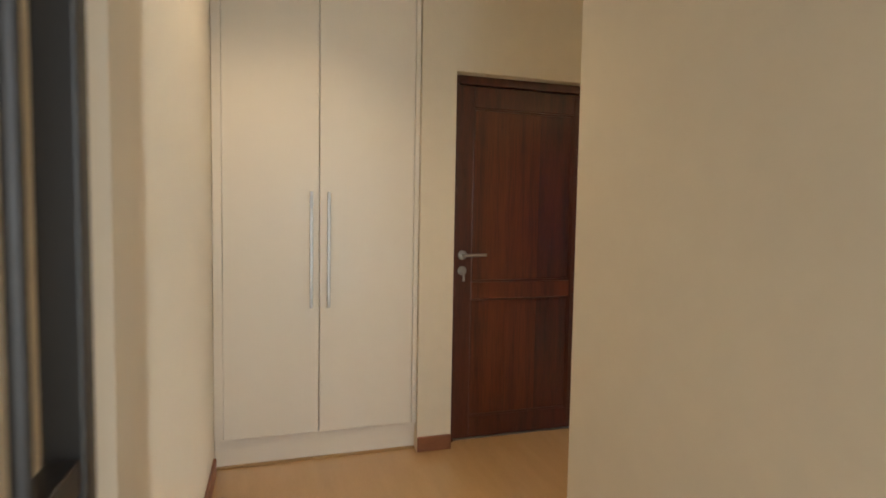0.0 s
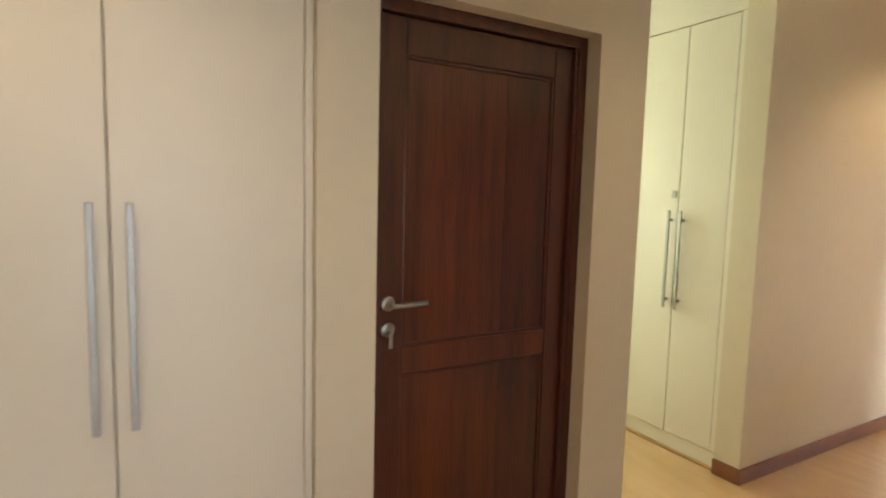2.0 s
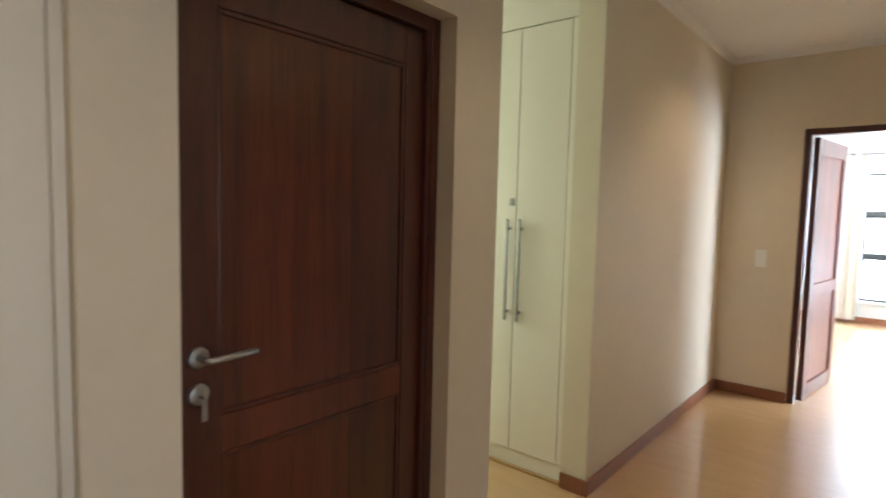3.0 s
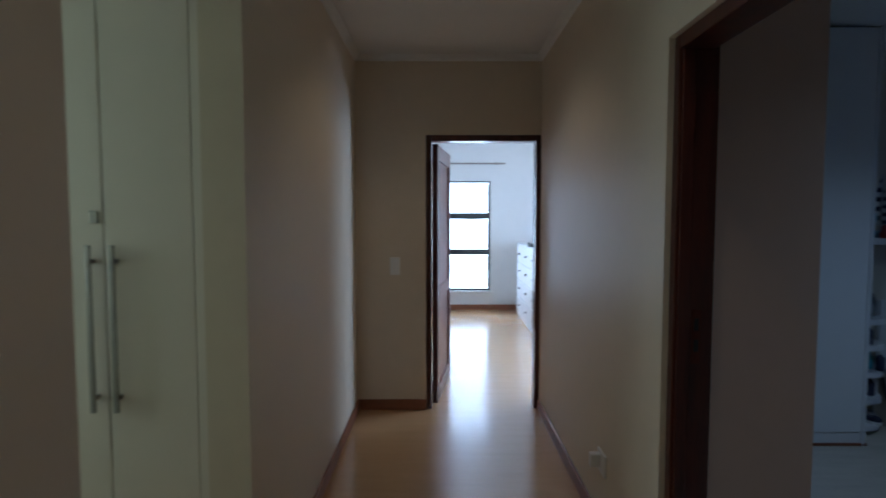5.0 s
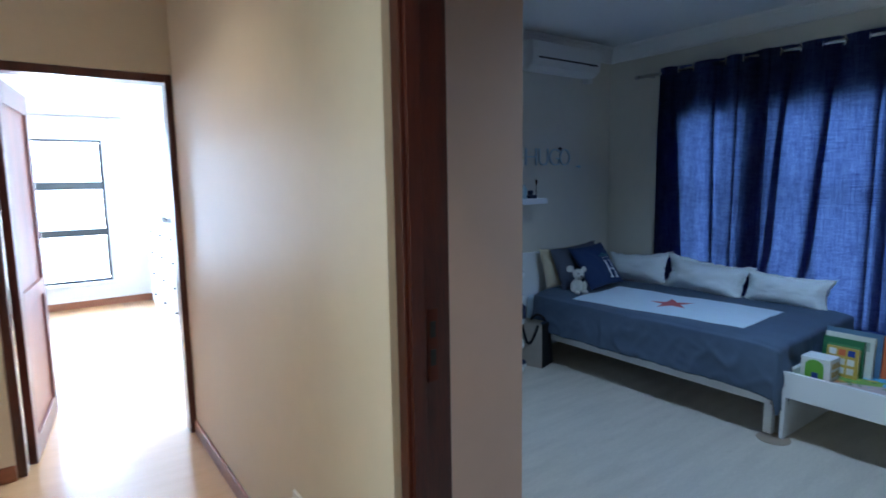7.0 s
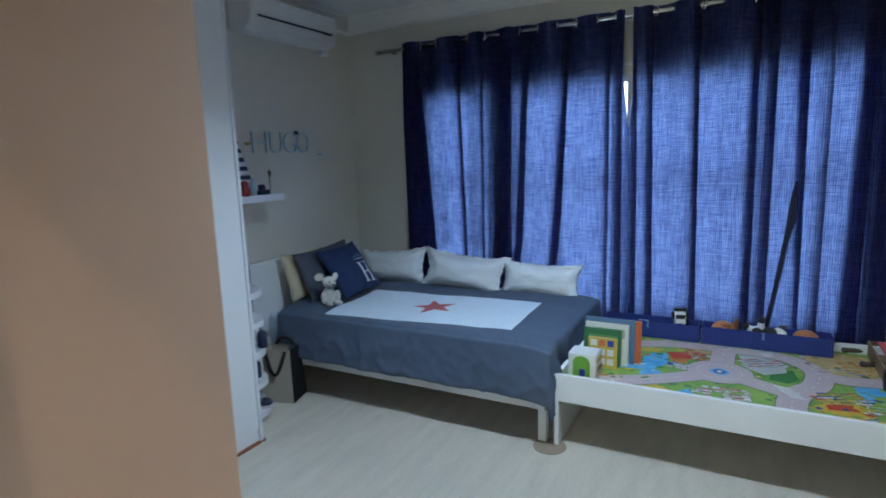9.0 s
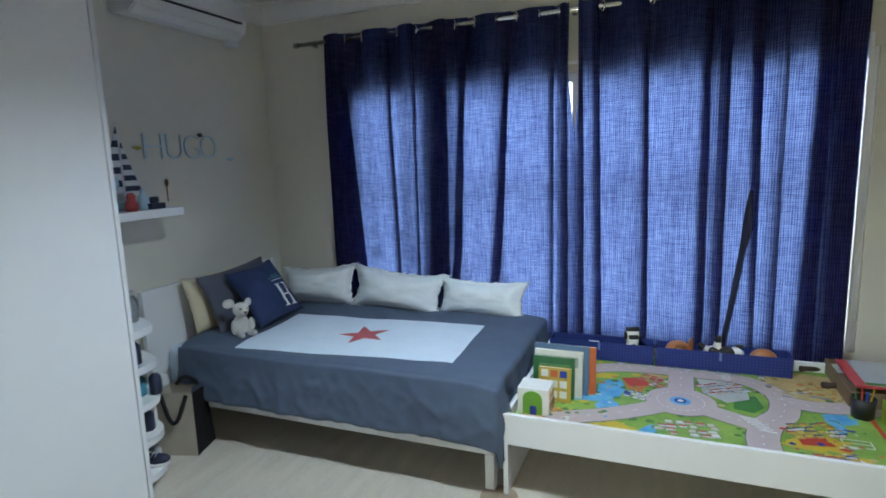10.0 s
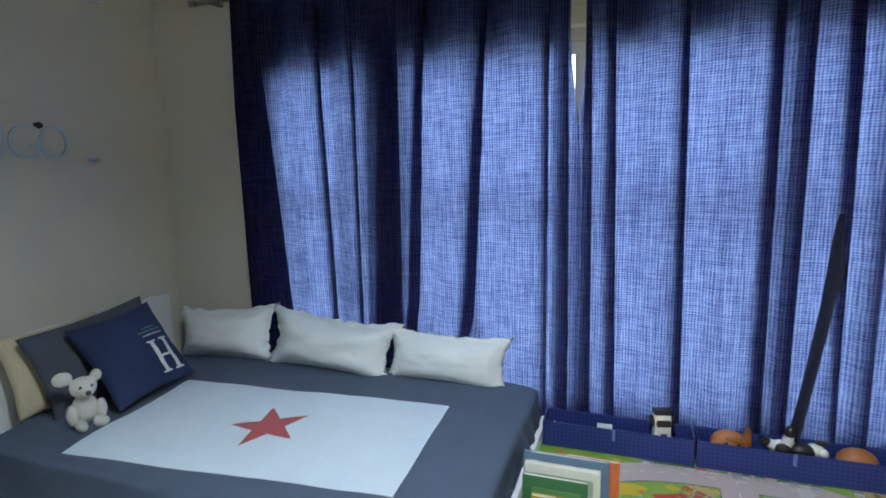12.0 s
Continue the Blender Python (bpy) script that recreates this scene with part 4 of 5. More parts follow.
part("foot_rail", box((3.635, 2.46, 0.175), (4.60, 2.49, 0.25), 0.003), WHITE_MEL, b)
for x, y in ((3.61, 2.45), (4.58, 2.45), (4.58, 4.36)):
    part("leg", box((x, y, 0), (x + 0.045, y + 0.045, 0.175), 0.003), WHITE_MEL, b)
part("slat_base", box((3.635, 2.49, 0.215), (4.60, 4.44, 0.235)), WHITE_MEL, b)
tagged(part("mattress", box((3.62, 2.48, 0.25), (4.62, 4.43, 0.50), 0.05), WHITE_CLOTH, smooth=True), "white sheeted mattress on the bed", "mattress")
# Thin brown disc lying on the floor at the bed's near foot corner.
DISC = plain("brown_floor_disc", (0.30, 0.23, 0.16), 0.7)
tagged(part("floor_disc", lathe([(0.085, 0.0), (0.085, 0.003), (0.078, 0.004)], 28, (3.575, 2.42, 0)), DISC), "flat brown disc on the floor at the bed leg", "floor pad")


def ztop(x, y):
    edge = 0.030 * max(0, (3.75 - x) / 0.2) ** 2 + 0.02 * max(0, (2.62 - y) / 0.2) ** 2
    return 0.548 + 0.012 * noise.noise((x * 2.6, y * 2.0, 0.3)) + 0.004 * noise.noise((x * 9, y * 6, 2.3)) - min(edge, 0.06)


def duvet():
    bm = bmesh.new()
    nx, ny = 96, 130
    XE, YE = 3.585, 2.425
    rows = []
    for j in range(ny + 1):
        t = j / ny
        v = 4.285 - t * (4.285 - YE + 0.33)
        row = []
        for i in range(nx + 1):
            u = 4.66 - i / nx * (4.66 - XE + 0.272)
            over_x, over_y = max(0.0, XE - u), max(0.0, YE - v)
            x, y = max(u, XE), max(v, YE)
            z = ztop(x, y) - over_x - over_y
            drop = max(over_x, over_y)
            if over_x and over_y:
                dd = math.hypot(over_x, over_y)
                z = max(ztop(x, y) - dd, 0.15 + 0.02 * noise.noise((u * 6, v * 6, 3)))
                x, y = XE - 0.05 * over_x / dd * min(1, dd * 5), YE - 0.03 * over_y / dd * min(1, dd * 5)
                row.append(bm.verts.new((x, y, z)))
                continue
            wr = noise.noise((u * 3.0, v * 2.6, 5.0)) * 0.014 + noise.noise((u * 9, v * 7, 1.0)) * 0.003
            crease = (1 - abs(noise.noise((u * 4 + v * 5, v * 3.2 - u * 5, 6.0)))) ** 7 * 0.014 + (1 - abs(noise.noise((u * 9 - v * 6, v * 9, 2.0)))) ** 9 * 0.007
            if over_x:
                x -= crease * min(1, drop * 9) - 0.006
                x -= 0.012 + drop * 0.16 + wr * min(1, drop * 8) * 1.1 + 0.006 * math.sin(v * 13 + 2 * noise.noise((v * 3, 0, 0))) * min(1, drop * 4)
            if over_y:
                y -= 0.008 + drop * 0.05 + (wr * 0.8 + crease + 0.018 * math.sin(u * 40 + 3 * noise.noise((v * 6, u * 4, 1))) * (0.6 + noise.noise((u * 5, 0, 4)))) * min(1, drop * 8)
            z += 0.008 * noise.noise((v * 2.2, u * 1.7, 8)) * min(1, drop * 5)
            r = 0.05
            if 0 < XE + r - u < r and not over_x:
                z -= 0.5 * (XE + r - u) ** 2 / r
            row.append(bm.verts.new((x, y, max(z, 0.14))))
        rows.append(row)
    for j in range(ny):
        for i in range(nx):
            bm.faces.new((rows[j][i], rows[j][i + 1], rows[j + 1][i + 1], rows[j + 1][i]))
    inner = [[bm.verts.new(v.co + Vector((0.006, 0.006, -0.007))) for v in row] for row in rows]
    for j in range(ny):
        for i in range(nx):
            bm.faces.new((inner[j][i], inner[j + 1][i], inner[j + 1][i + 1], inner[j][i + 1]))
    for j in range(ny):
        bm.faces.new((rows[j][0], rows[j + 1][0], inner[j + 1][0], inner[j][0]))
        bm.faces.new((rows[j][nx], inner[j][nx], inner[j + 1][nx], rows[j + 1][nx]))
    for i in range(nx):
        bm.faces.new((rows[ny][i], rows[ny][i + 1], inner[ny][i + 1], inner[ny][i]))
        bm.faces.new((rows[0][i], inner[0][i], inner[0][i + 1], rows[0][i + 1]))
    return bm


d = tagged(empty("duvet"), "slate grey duvet with a white star panel, draped over the bed", "duvet")
part("cover", duvet(), GREY_CLOTH, d, smooth=True)


def patch(x0, x1, y0, y1, nx, ny, lift, tilt=0.0):
    bm = bmesh.new()
    g = {}
    for i in range(nx + 1):
        for j in range(ny + 1):
            x, y = x0 + (x1 - x0) * i / nx, y0 + (y1 - y0) * j / ny
            xx, yy = x + tilt * (y - (y0 + y1) / 2), y + 0.06 * (x - (x0 + x1) / 2)
            g[i, j] = bm.verts.new((xx, yy, ztop(xx, yy) + lift))
    for i in range(nx):
        for j in range(ny):
            bm.faces.new((g[i, j], g[i + 1, j], g[i + 1, j + 1], g[i, j + 1]))
    return bm


panel = part("white_panel", patch(3.67, 4.305, 2.70, 3.94, 40, 70, 0.0035, -0.075), WHITE_CLOTH, d, "plain white rectangle sewn on the duvet", True)
bm = bmesh.new()
cx, cy, R1, R2 = 3.985, 3.315, 0.155, 0.062
pts = [((R1 if k % 2 == 0 else R2) * math.cos(radians(30 + 36 * k)), (R1 if k % 2 == 0 else R2) * math.sin(radians(30 + 36 * k))) for k in range(10)]
c0 = bm.verts.new((cx, cy, 0))
vs = [bm.verts.new((cx + x, cy + y, 0)) for x, y in pts]
for k in range(10):
    bm.faces.new((c0, vs[k], vs[(k + 1) % 10]))
bmesh.ops.subdivide_edges(bm, edges=bm.edges[:], cuts=3, use_grid_fill=True)
for v in bm.verts:
    v.co.z = ztop(v.co.x, v.co.y) + 0.0065
part("star", bm, RED_CLOTH, panel, "faded red five-pointed star", True)


def pillow_z(u, v, t):
    return t * (max(0.0, 1 - abs(u) ** 2.6) * max(0.0, 1 - abs(v) ** 2.6)) ** 0.55


def pillow_mesh(w, h, t, seed, flange=0.0):
    bm = bmesh.new()
    n = 28
    g = []
    for side in (1, -1):
        gg = [[None] * (n + 1) for _ in range(n + 1)]
        for i in range(n + 1):
            for j in range(n + 1):
                u, v = 2 * i / n - 1, 2 * j / n - 1
                if side == -1 and (i in (0, n) or j in (0, n)):
                    gg[i][j] = g[0][i][j]
                    continue
                pinch = 0.07 + flange * 1.0
                pull = 1 - pinch * (1 - v * v), 1 - pinch * 1.15 * (1 - u * u)
                rim = max(abs(u), abs(v)) ** 8 * min(1.0, flange * 10)
                pull = pull[0] + rim * 0.035 * noise.noise((v * 7, seed, 1)), pull[1] + rim * 0.09 * noise.noise((u * 9, seed, 5))
                z = side * pillow_z(min(1, abs(u) * (1 + flange)), min(1, abs(v) * (1 + flange * w / h)), t)
                z += side * 0.010 * noise.noise((u * 2.5 + seed, v * 2.5, seed)) * (1 - u * u) * (1 - v * v) + 0.008 * noise.noise((u * 2, v * 2 + seed, 7)) + side * 0.012 * abs(noise.noise((u * 5 + seed, v * 4, 2 * seed))) * (1 - u * u) * (1 - v ** 4)
                z += rim * 0.022 * noise.noise((u * 6 + seed, v * 6, 3))
                gg[i][j] = bm.verts.new((u * w / 2 * pull[0], v * h / 2 * pull[1], z + 0.0015 * side))
        g.append(gg)
    for side, gg in enumerate(g):
        for i in range(n):
            for j in range(n):
                q = (gg[i][j], gg[i + 1][j], gg[i + 1][j + 1], gg[i][j + 1])
                bm.faces.new(q if side == 0 else q[::-1])
    return bm


def basis(at, u, v):
    """A frame with x along u and y as near v as can be; z is the face's normal."""
    u, v = Vector(u).normalized(), Vector(v)
    n = u.cross(v).normalized()
    v = n.cross(u)
    return Matrix(((u.x, v.x, n.x, at[0]), (u.y, v.y, n.y, at[1]), (u.z, v.z, n.z, at[2]), (0, 0, 0, 1)))


def pillow(name, at, u, v, w, h, t, mat, label, seed, flange=0.0):
    p = tagged(part(name, pillow_mesh(w, h, t, seed, flange), mat, smooth=True), label, "pillow" if "pillow" in name else "cushion")
    p.matrix_world = basis(at, u, v)
    return p


pillow("pillow", (4.615, 4.04, 0.655), (0, -1, 0.09), (0.30, 0.02, 1), 0.65, 0.315, 0.10, PILLOW_CLOTH, "off-white flanged pillow leaning on the curtain", 1.2, 0.10)
pillow("pillow", (4.61, 3.415, 0.650), (0, -1, -0.075), (0.32, 0, 1), 0.72, 0.315, 0.10, PILLOW_CLOTH, "off-white flanged pillow in the middle of the row", 3.4, 0.10)
pillow("pillow", (4.625, 2.825, 0.632), (0, -1, -0.02), (0.25, 0, 1), 0.61, 0.265, 0.09, PILLOW_CLOTH, "off-white pillow at the end of the row", 6.1, 0.08)
pillow("cushion", (3.945, 4.335, 0.712), (1, 0, 0.0), (0.02, 0.26, 1), 0.44, 0.34, 0.05, BEIGE_CLOTH, "pale beige cushion standing against the headboard", 2.2)
pillow("pillow", (4.065, 4.235, 0.722), (1, 0.03, 0.05), (0.0, 0.40, 1), 0.60, 0.37, 0.055, DARKGREY_CLOTH, "dark grey pillow leaning on the headboard", 4.2)
nav = tagged(empty("cushion"), "navy blue cushion printed with a white initial", "cushion")
NW, NH, NT = 0.38, 0.40, 0.055
NAV_M = basis((4.075, 4.06, 0.738), (0.39, -0.03, 0.03), (0.10, 0.26, 0.36))
bm = pillow_mesh(NW, NH, NT, 9.7)
bmesh.ops.transform(bm, matrix=NAV_M, verts=bm.verts)
body = part("cover", bm, NAVY_CLOTH, nav, smooth=True)


def print_on(bm, name, mat, label):
    for v in bm.verts:
        u, w = v.co.x / (NW / 2), v.co.y / (NH / 2)
        pull = 1 - 0.07 * (1 - w * w), 1 - 0.07 * (1 - u * u)
        z = pillow_z(u, w, NT) + 0.010 * noise.noise((u * 2.5 + 9.7, w * 2.5, 9.7)) * (1 - u * u) * (1 - w * w) + 0.008 * noise.noise((u * 2, w * 2 + 9.7, 7)) + 0.012 * abs(noise.noise((u * 5 + 9.7, w * 4, 19.4))) * (1 - u * u) * (1 - w ** 4)
        v.co = NAV_M @ Vector((v.co.x * pull[0], v.co.y * pull[1], z + 0.0045))
    return part(name, bm, mat, body, label)


bm = bmesh.new()
for x0, x1, y0, y1 in ((0.045, 0.066, -0.10, 0.05), (0.112, 0.133, -0.10, 0.05), (0.066, 0.112, -0.033, -0.022), (0.032, 0.079, -0.108, -0.10), (0.099, 0.146, -0.108, -0.10), (0.032, 0.079, 0.05, 0.058), (0.099, 0.146, 0.05, 0.058)):
    g = {}
    n = 4
    for i in range(n + 1):
        for k in range(n * 2 + 1):
            g[i, k] = bm.verts.new((x0 + (x1 - x0) * i / n, y0 + (y1 - y0) * k / (2 * n) - 0.052, 0))
    for i in range(n):
        for k in range(2 * n):
            bm.faces.new((g[i, k], g[i + 1, k], g[i + 1, k + 1], g[i, k + 1]))
print_on(bm, "printed_initial", WHITE, "white printed serif capital letter")
for y, w, m, lab in ((0.033, 0.11, WHITE, "white line of small print"), (0.053, 0.12, plain("green_print", (0.12, 0.35, 0.28)), "green line of small print"), (0.070, 0.07, plain("green_print_dim", (0.10, 0.28, 0.24)), "green line of small print")):
    bm = bmesh.new()
    n = max(4, int(w / 0.012))
    for i in range(n):
        x = 0.09 - w / 2 + w * i / n
        hgt = 0.008 * (0.7 + 0.4 * abs(noise.noise((i * 1.7, y * 90, 0))))
        q = [bm.verts.new(p) for p in ((x, y, 0), (x + w / n * 0.7, y, 0), (x + w / n * 0.7, y + hgt, 0), (x, y + hgt, 0))]
        bm.faces.new(q)
    print_on(bm, "small_print", m, lab)

mm = pose(3.805, 4.025, 0.545, 0, 0, -25) @ Matrix.Scale(0.84, 4)
bm = ball(bmesh.new(), (0, 0.01, 0.075), 0.055, (1, 0.85, 1.3), mm)
for at, r, sc in (((0.0, -0.01, 0.185), 0.052, (1.05, 0.95, 0.95)), ((0.005, -0.055, 0.17), 0.026, (0.9, 1, 0.8)), ((-0.072, 0.015, 0.235), 0.036, (1.15, 0.35, 0.95)), ((0.056, -0.006, 0.228), 0.030, (0.85, 0.4, 1)),
                  ((-0.062, -0.02, 0.07), 0.022, (0.9, 1, 2.3)), ((0.060, -0.025, 0.072), 0.022, (1.0, 1, 2.2)), ((-0.035, -0.06, 0.022), 0.025, (1, 2, 0.85)), ((0.045, -0.06, 0.022), 0.025, (1.3, 1.8, 0.85))):
    ball(bm, at, r, sc, mm)
raw = part("plush_mouse_form", bm, PLUSH)
fuse = raw.modifiers.new("fuse", "REMESH")
fuse.mode, fuse.voxel_size = "VOXEL", 0.004
me = bpy.data.meshes.new_from_object(raw.evaluated_get(bpy.context.evaluated_depsgraph_get()))
bpy.data.objects.remove(raw)
bm = bmesh.new()
bm.from_mesh(me)
bmesh.ops.smooth_vert(bm, verts=bm.verts, factor=0.5, use_axis_x=True, use_axis_y=True, use_axis_z=True)
for at, r in (((0.006, -0.082, 0.174), 0.011), ((-0.02, -0.056, 0.198), 0.007), ((0.028, -0.054, 0.198), 0.007)):
    for f in bm.faces:
        if (f.calc_center_median() - mm @ Vector(at)).length < r:
            f.material_index = 1
toy = tagged(part("plush_mouse", bm, PLUSH, smooth=True), "cream plush mouse sitting on the bed", "soft toy")
toy.data.materials.append(plain("dark_brown_stitching", (0.06, 0.05, 0.05)))

# ---- play table ----
t = tagged(empty("play_table"), "low white play table with raised edges", "table")
TX0, TX1, TY0, TY1, TZ = 3.60, 4.695, 0.50, 2.405, 0.335
part("front_board", box((TX0, TY0, 0.245), (TX0 + 0.022, TY1, 0.390), 0.003), WHITE_MEL, t)
part("back_board", box((TX1 - 0.022, TY0, 0.245), (TX1, TY1, 0.390), 0.003), WHITE_MEL, t)
for y0 in (TY0, TY1 - 0.022):
    part("end_panel", box((TX0 + 0.022, y0, 0.0), (TX1 - 0.022, y0 + 0.022, 0.388), 0.003), WHITE_MEL, t)
part("corner_edge", box((TX0, TY1 - 0.022, 0.0), (TX0 + 0.022, TY1, 0.245), 0.002), WHITE_MEL, t)
part("tabletop", box((TX0 + 0.022, TY0 + 0.022, 0.315), (TX1 - 0.022, TY1 - 0.022, TZ)), WHITE_MEL, t)

MZ = TZ + 0.004
mat_thing = tagged(empty("play_mat"), "colourful printed road play mat lying on the table", "play mat")
GRASS = material("printed_grass_green", (0.32, 0.47, 0.08), 0.6, second=(0.15, 0.32, 0.05), scale=11)
ROADC = material("printed_road_grey", (0.56, 0.45, 0.44), 0.6, scale=8, spread=0.06)
LAKE = material("printed_lake_blue", (0.08, 0.34, 0.66), 0.55, second=(0.20, 0.52, 0.74), scale=14)
SAND = material("printed_sand", (0.64, 0.47, 0.20), 0.6, second=(0.44, 0.30, 0.11), scale=10)
ORANGE, YELLOW = plain("printed_orange", (0.58, 0.22, 0.04)), plain("printed_yellow", (0.64, 0.46, 0.03))
PRED, PWHITE, PGREY = plain("printed_red", (0.55, 0.06, 0.03)), plain("printed_white", (0.72, 0.72, 0.68)), plain("printed_dark_grey", (0.12, 0.12, 0.14))
PGREEN, PBLUE, PPURPLE = plain("printed_dark_green", (0.07, 0.22, 0.04)), plain("printed_dark_blue", (0.02, 0.05, 0.3)), plain("printed_purple", (0.3, 0.28, 0.36))
part("mat", box((TX0 + 0.024, TY0 + 0.05, TZ), (4.67, TY1 - 0.024, MZ)), GRASS, mat_thing, "green printed ground")


def shape(name, pts, level, m, label=""):
    z = MZ + 0.0004 * level
    return part(name, slab_poly([(min(max(x, TX0 + 0.024), 4.67), min(max(y, TY0 + 0.05), TY1 - 0.024)) for x, y in pts], z - 0.0003, z), m, mat_thing, label)


def blob(cx, cy, rx, ry, seed=0, n=26, rough=0.25):
    return [(cx + rx * math.cos(a) * (1 + rough * noise.noise((math.cos(a) * 1.6 + seed, math.sin(a) * 1.6, seed))), cy + ry * math.sin(a) * (1 + rough * noise.noise((math.cos(a) * 1.6 + seed, math.sin(a) * 1.6, seed)))) for a in np.linspace(0, 2 * math.pi, n + 1)[:-1]]


def ribbon(pts, w):
    left, right = [], []
    for i, p in enumerate(pts):
        a, b = Vector(pts[max(i - 1, 0)]), Vector(pts[min(i + 1, len(pts) - 1)])
        d = (b - a).normalized()
        left.append((p[0] - d.y * w / 2, p[1] + d.x * w / 2)), right.append((p[0] + d.y * w / 2, p[1] - d.x * w / 2))
    return left + right[::-1]


def smooth_line(pts, steps=6):
    out = []
    for i in range(len(pts) - 1):
        p0, p1, p2, p3 = (Vector(pts[max(i - 1, 0)]), Vector(pts[i]), Vector(pts[i + 1]), Vector(pts[min(i + 2, len(pts) - 1)]))
        for s in range(steps):
            u = s / steps
            v = 0.5 * ((2 * p1) + (p2 - p0) * u + (2 * p0 - 5 * p1 + 4 * p2 - p3) * u * u + (3 * p1 - p0 - 3 * p2 + p3) * u ** 3)
            out.append((v.x, v.y))
    return out + [tuple(pts[-1])]


CX, CY = 4.085, 1.665
shape("sand", blob(4.40, 1.03, 0.25, 0.31, 3), 1, SAND, "tan sandy ground")
shape("sand", blob(4.38, 1.02, 0.09, 0.16, 9, 26, 0.6), 2.5, material("printed_light_sand", (0.62, 0.50, 0.20), 0.6, scale=16), "yellow sandy patch")
shape("sand", blob(4.50, 1.12, 0.10, 0.14, 5), 2, SAND)
shape("field", blob(3.72, 2.22, 0.11, 0.13, 2), 1, ORANGE, "orange field")
shape("field", [(3.63, 2.06), (3.63, 1.80), (3.72, 1.82), (3.79, 1.94), (3.71, 2.08)], 1, YELLOW, "yellow field")
shape("river", smooth_line([(3.63, 1.84), (3.70, 1.85), (3.79, 1.80), (3.79, 1.76), (3.70, 1.77), (3.63, 1.76)], 3), 2, LAKE, "blue river")
for k, (x, y, a, b, m) in enumerate(((4.31, 2.08, 0.05, 0.09, YELLOW), (4.22, 1.87, 0.07, 0.05, ORANGE), (3.84, 1.17, 0.10, 0.10, YELLOW), (4.50, 1.75, 0.03, 0.22, SAND), (4.36, 1.78, 0.05, 0.05, SAND), (3.70, 1.62, 0.05, 0.12, PRED), (3.80, 2.28, 0.07, 0.08, SAND), (4.00, 1.17, 0.07, 0.06, ORANGE), (3.68, 1.16, 0.05, 0.06, LAKE), (4.10, 1.02, 0.05, 0.06, LAKE))):
    shape("printed_patch", blob(x, y, a, b, 20 + k, 26, 0.7), 1.5 + 0.05 * k, m)
shape("lake", blob(4.15, 1.985, 0.13, 0.06, 1), 1, LAKE, "blue printed lake")
shape("lake", blob(4.02, 2.12, 0.06, 0.13, 4), 2, LAKE)
shape("lake", blob(3.92, 1.985, 0.085, 0.055, 7), 3, LAKE)
shape("lake", ribbon(smooth_line([(4.15, 2.02), (4.05, 2.04), (3.94, 2.0)]), 0.035), 4, LAKE)
roads = ([(4.36, 2.16), (4.43, 2.02), (4.465, 1.85), (4.47, 1.60), (4.46, 1.42), (4.40, 1.30), (4.26, 1.22), (4.08, 1.24), (3.95, 1.32), (3.80, 1.36), (3.63, 1.36)],
         [(4.47, 1.655), (4.25, 1.66), (CX, CY)], [(CX, CY), (3.95, 1.82), (3.84, 1.98), (3.76, 2.14), (3.70, 2.22)], [(CX, CY), (3.99, 1.50), (3.94, 1.40), (3.90, 1.33)], [(4.24, 1.24), (4.20, 1.10), (4.22, 0.95), (4.24, 0.70)])
for k, pts in enumerate(roads):
    line = smooth_line(pts)
    shape("road_edge", ribbon(line, 0.129), 5 + 0.2 * k, PGREY, "dark road edge" if k == 0 else "")
for k, pts in enumerate(roads):
    shape("road", ribbon(smooth_line(pts), 0.122), 7 + 0.2 * k, ROADC, "grey printed road" if k == 0 else "")
shape("road_edge", blob(CX, CY, 0.161, 0.161, 0, 40, 0), 6.5, PGREY)
shape("roundabout", blob(CX, CY, 0.158, 0.158, 0, 40, 0), 9, ROADC, "grey printed roundabout")
shape("fountain", blob(CX, CY, 0.046, 0.046, 0, 24, 0.05), 10, LAKE, "blue roundabout island")
shape("fountain_rim", blob(CX, CY, 0.028, 0.028, 0, 20, 0), 11, PBLUE)
shape("fountain_eye", blob(CX, CY, 0.014, 0.014, 0, 16, 0), 12, PWHITE)
for k in range(22):
    a = 2 * math.pi * k / 22
    c = (CX + 0.105 * math.cos(a), CY + 0.105 * math.sin(a))
    shape("lane_dash", ribbon([(c[0] - 0.008 * -math.sin(a), c[1] - 0.008 * math.cos(a)), (c[0] + 0.008 * -math.sin(a), c[1] + 0.008 * math.cos(a))], 0.004), 10, PWHITE)
for pts in roads:
    line = smooth_line(pts, 5)
    for i in range(0, len(line) - 1, 2):
        p, q = Vector(line[i]), Vector(line[i + 1])
        if (p - Vector((CX, CY))).length > 0.17 and (q - p).length > 1e-3:
            shape("lane_dash", ribbon([tuple(p), tuple(p.lerp(q, 0.55))], 0.005), 10, PWHITE)
for x0, y0, dx, dy, n, w, l in ((3.87, 1.36, 0.022, 0.012, 6, 0.010, 0.10), (4.42, 1.47, 0.018, 0.0, 6, 0.009, 0.07)):
    for k in range(n):
        cxk, cyk = x0 + dx * k, y0 + dy * k - 0.03
        shape("crossing_stripe", ribbon([(cxk, cyk - l / 3), (cxk + 0.01, cyk + l / 3)], w), 11, PWHITE)
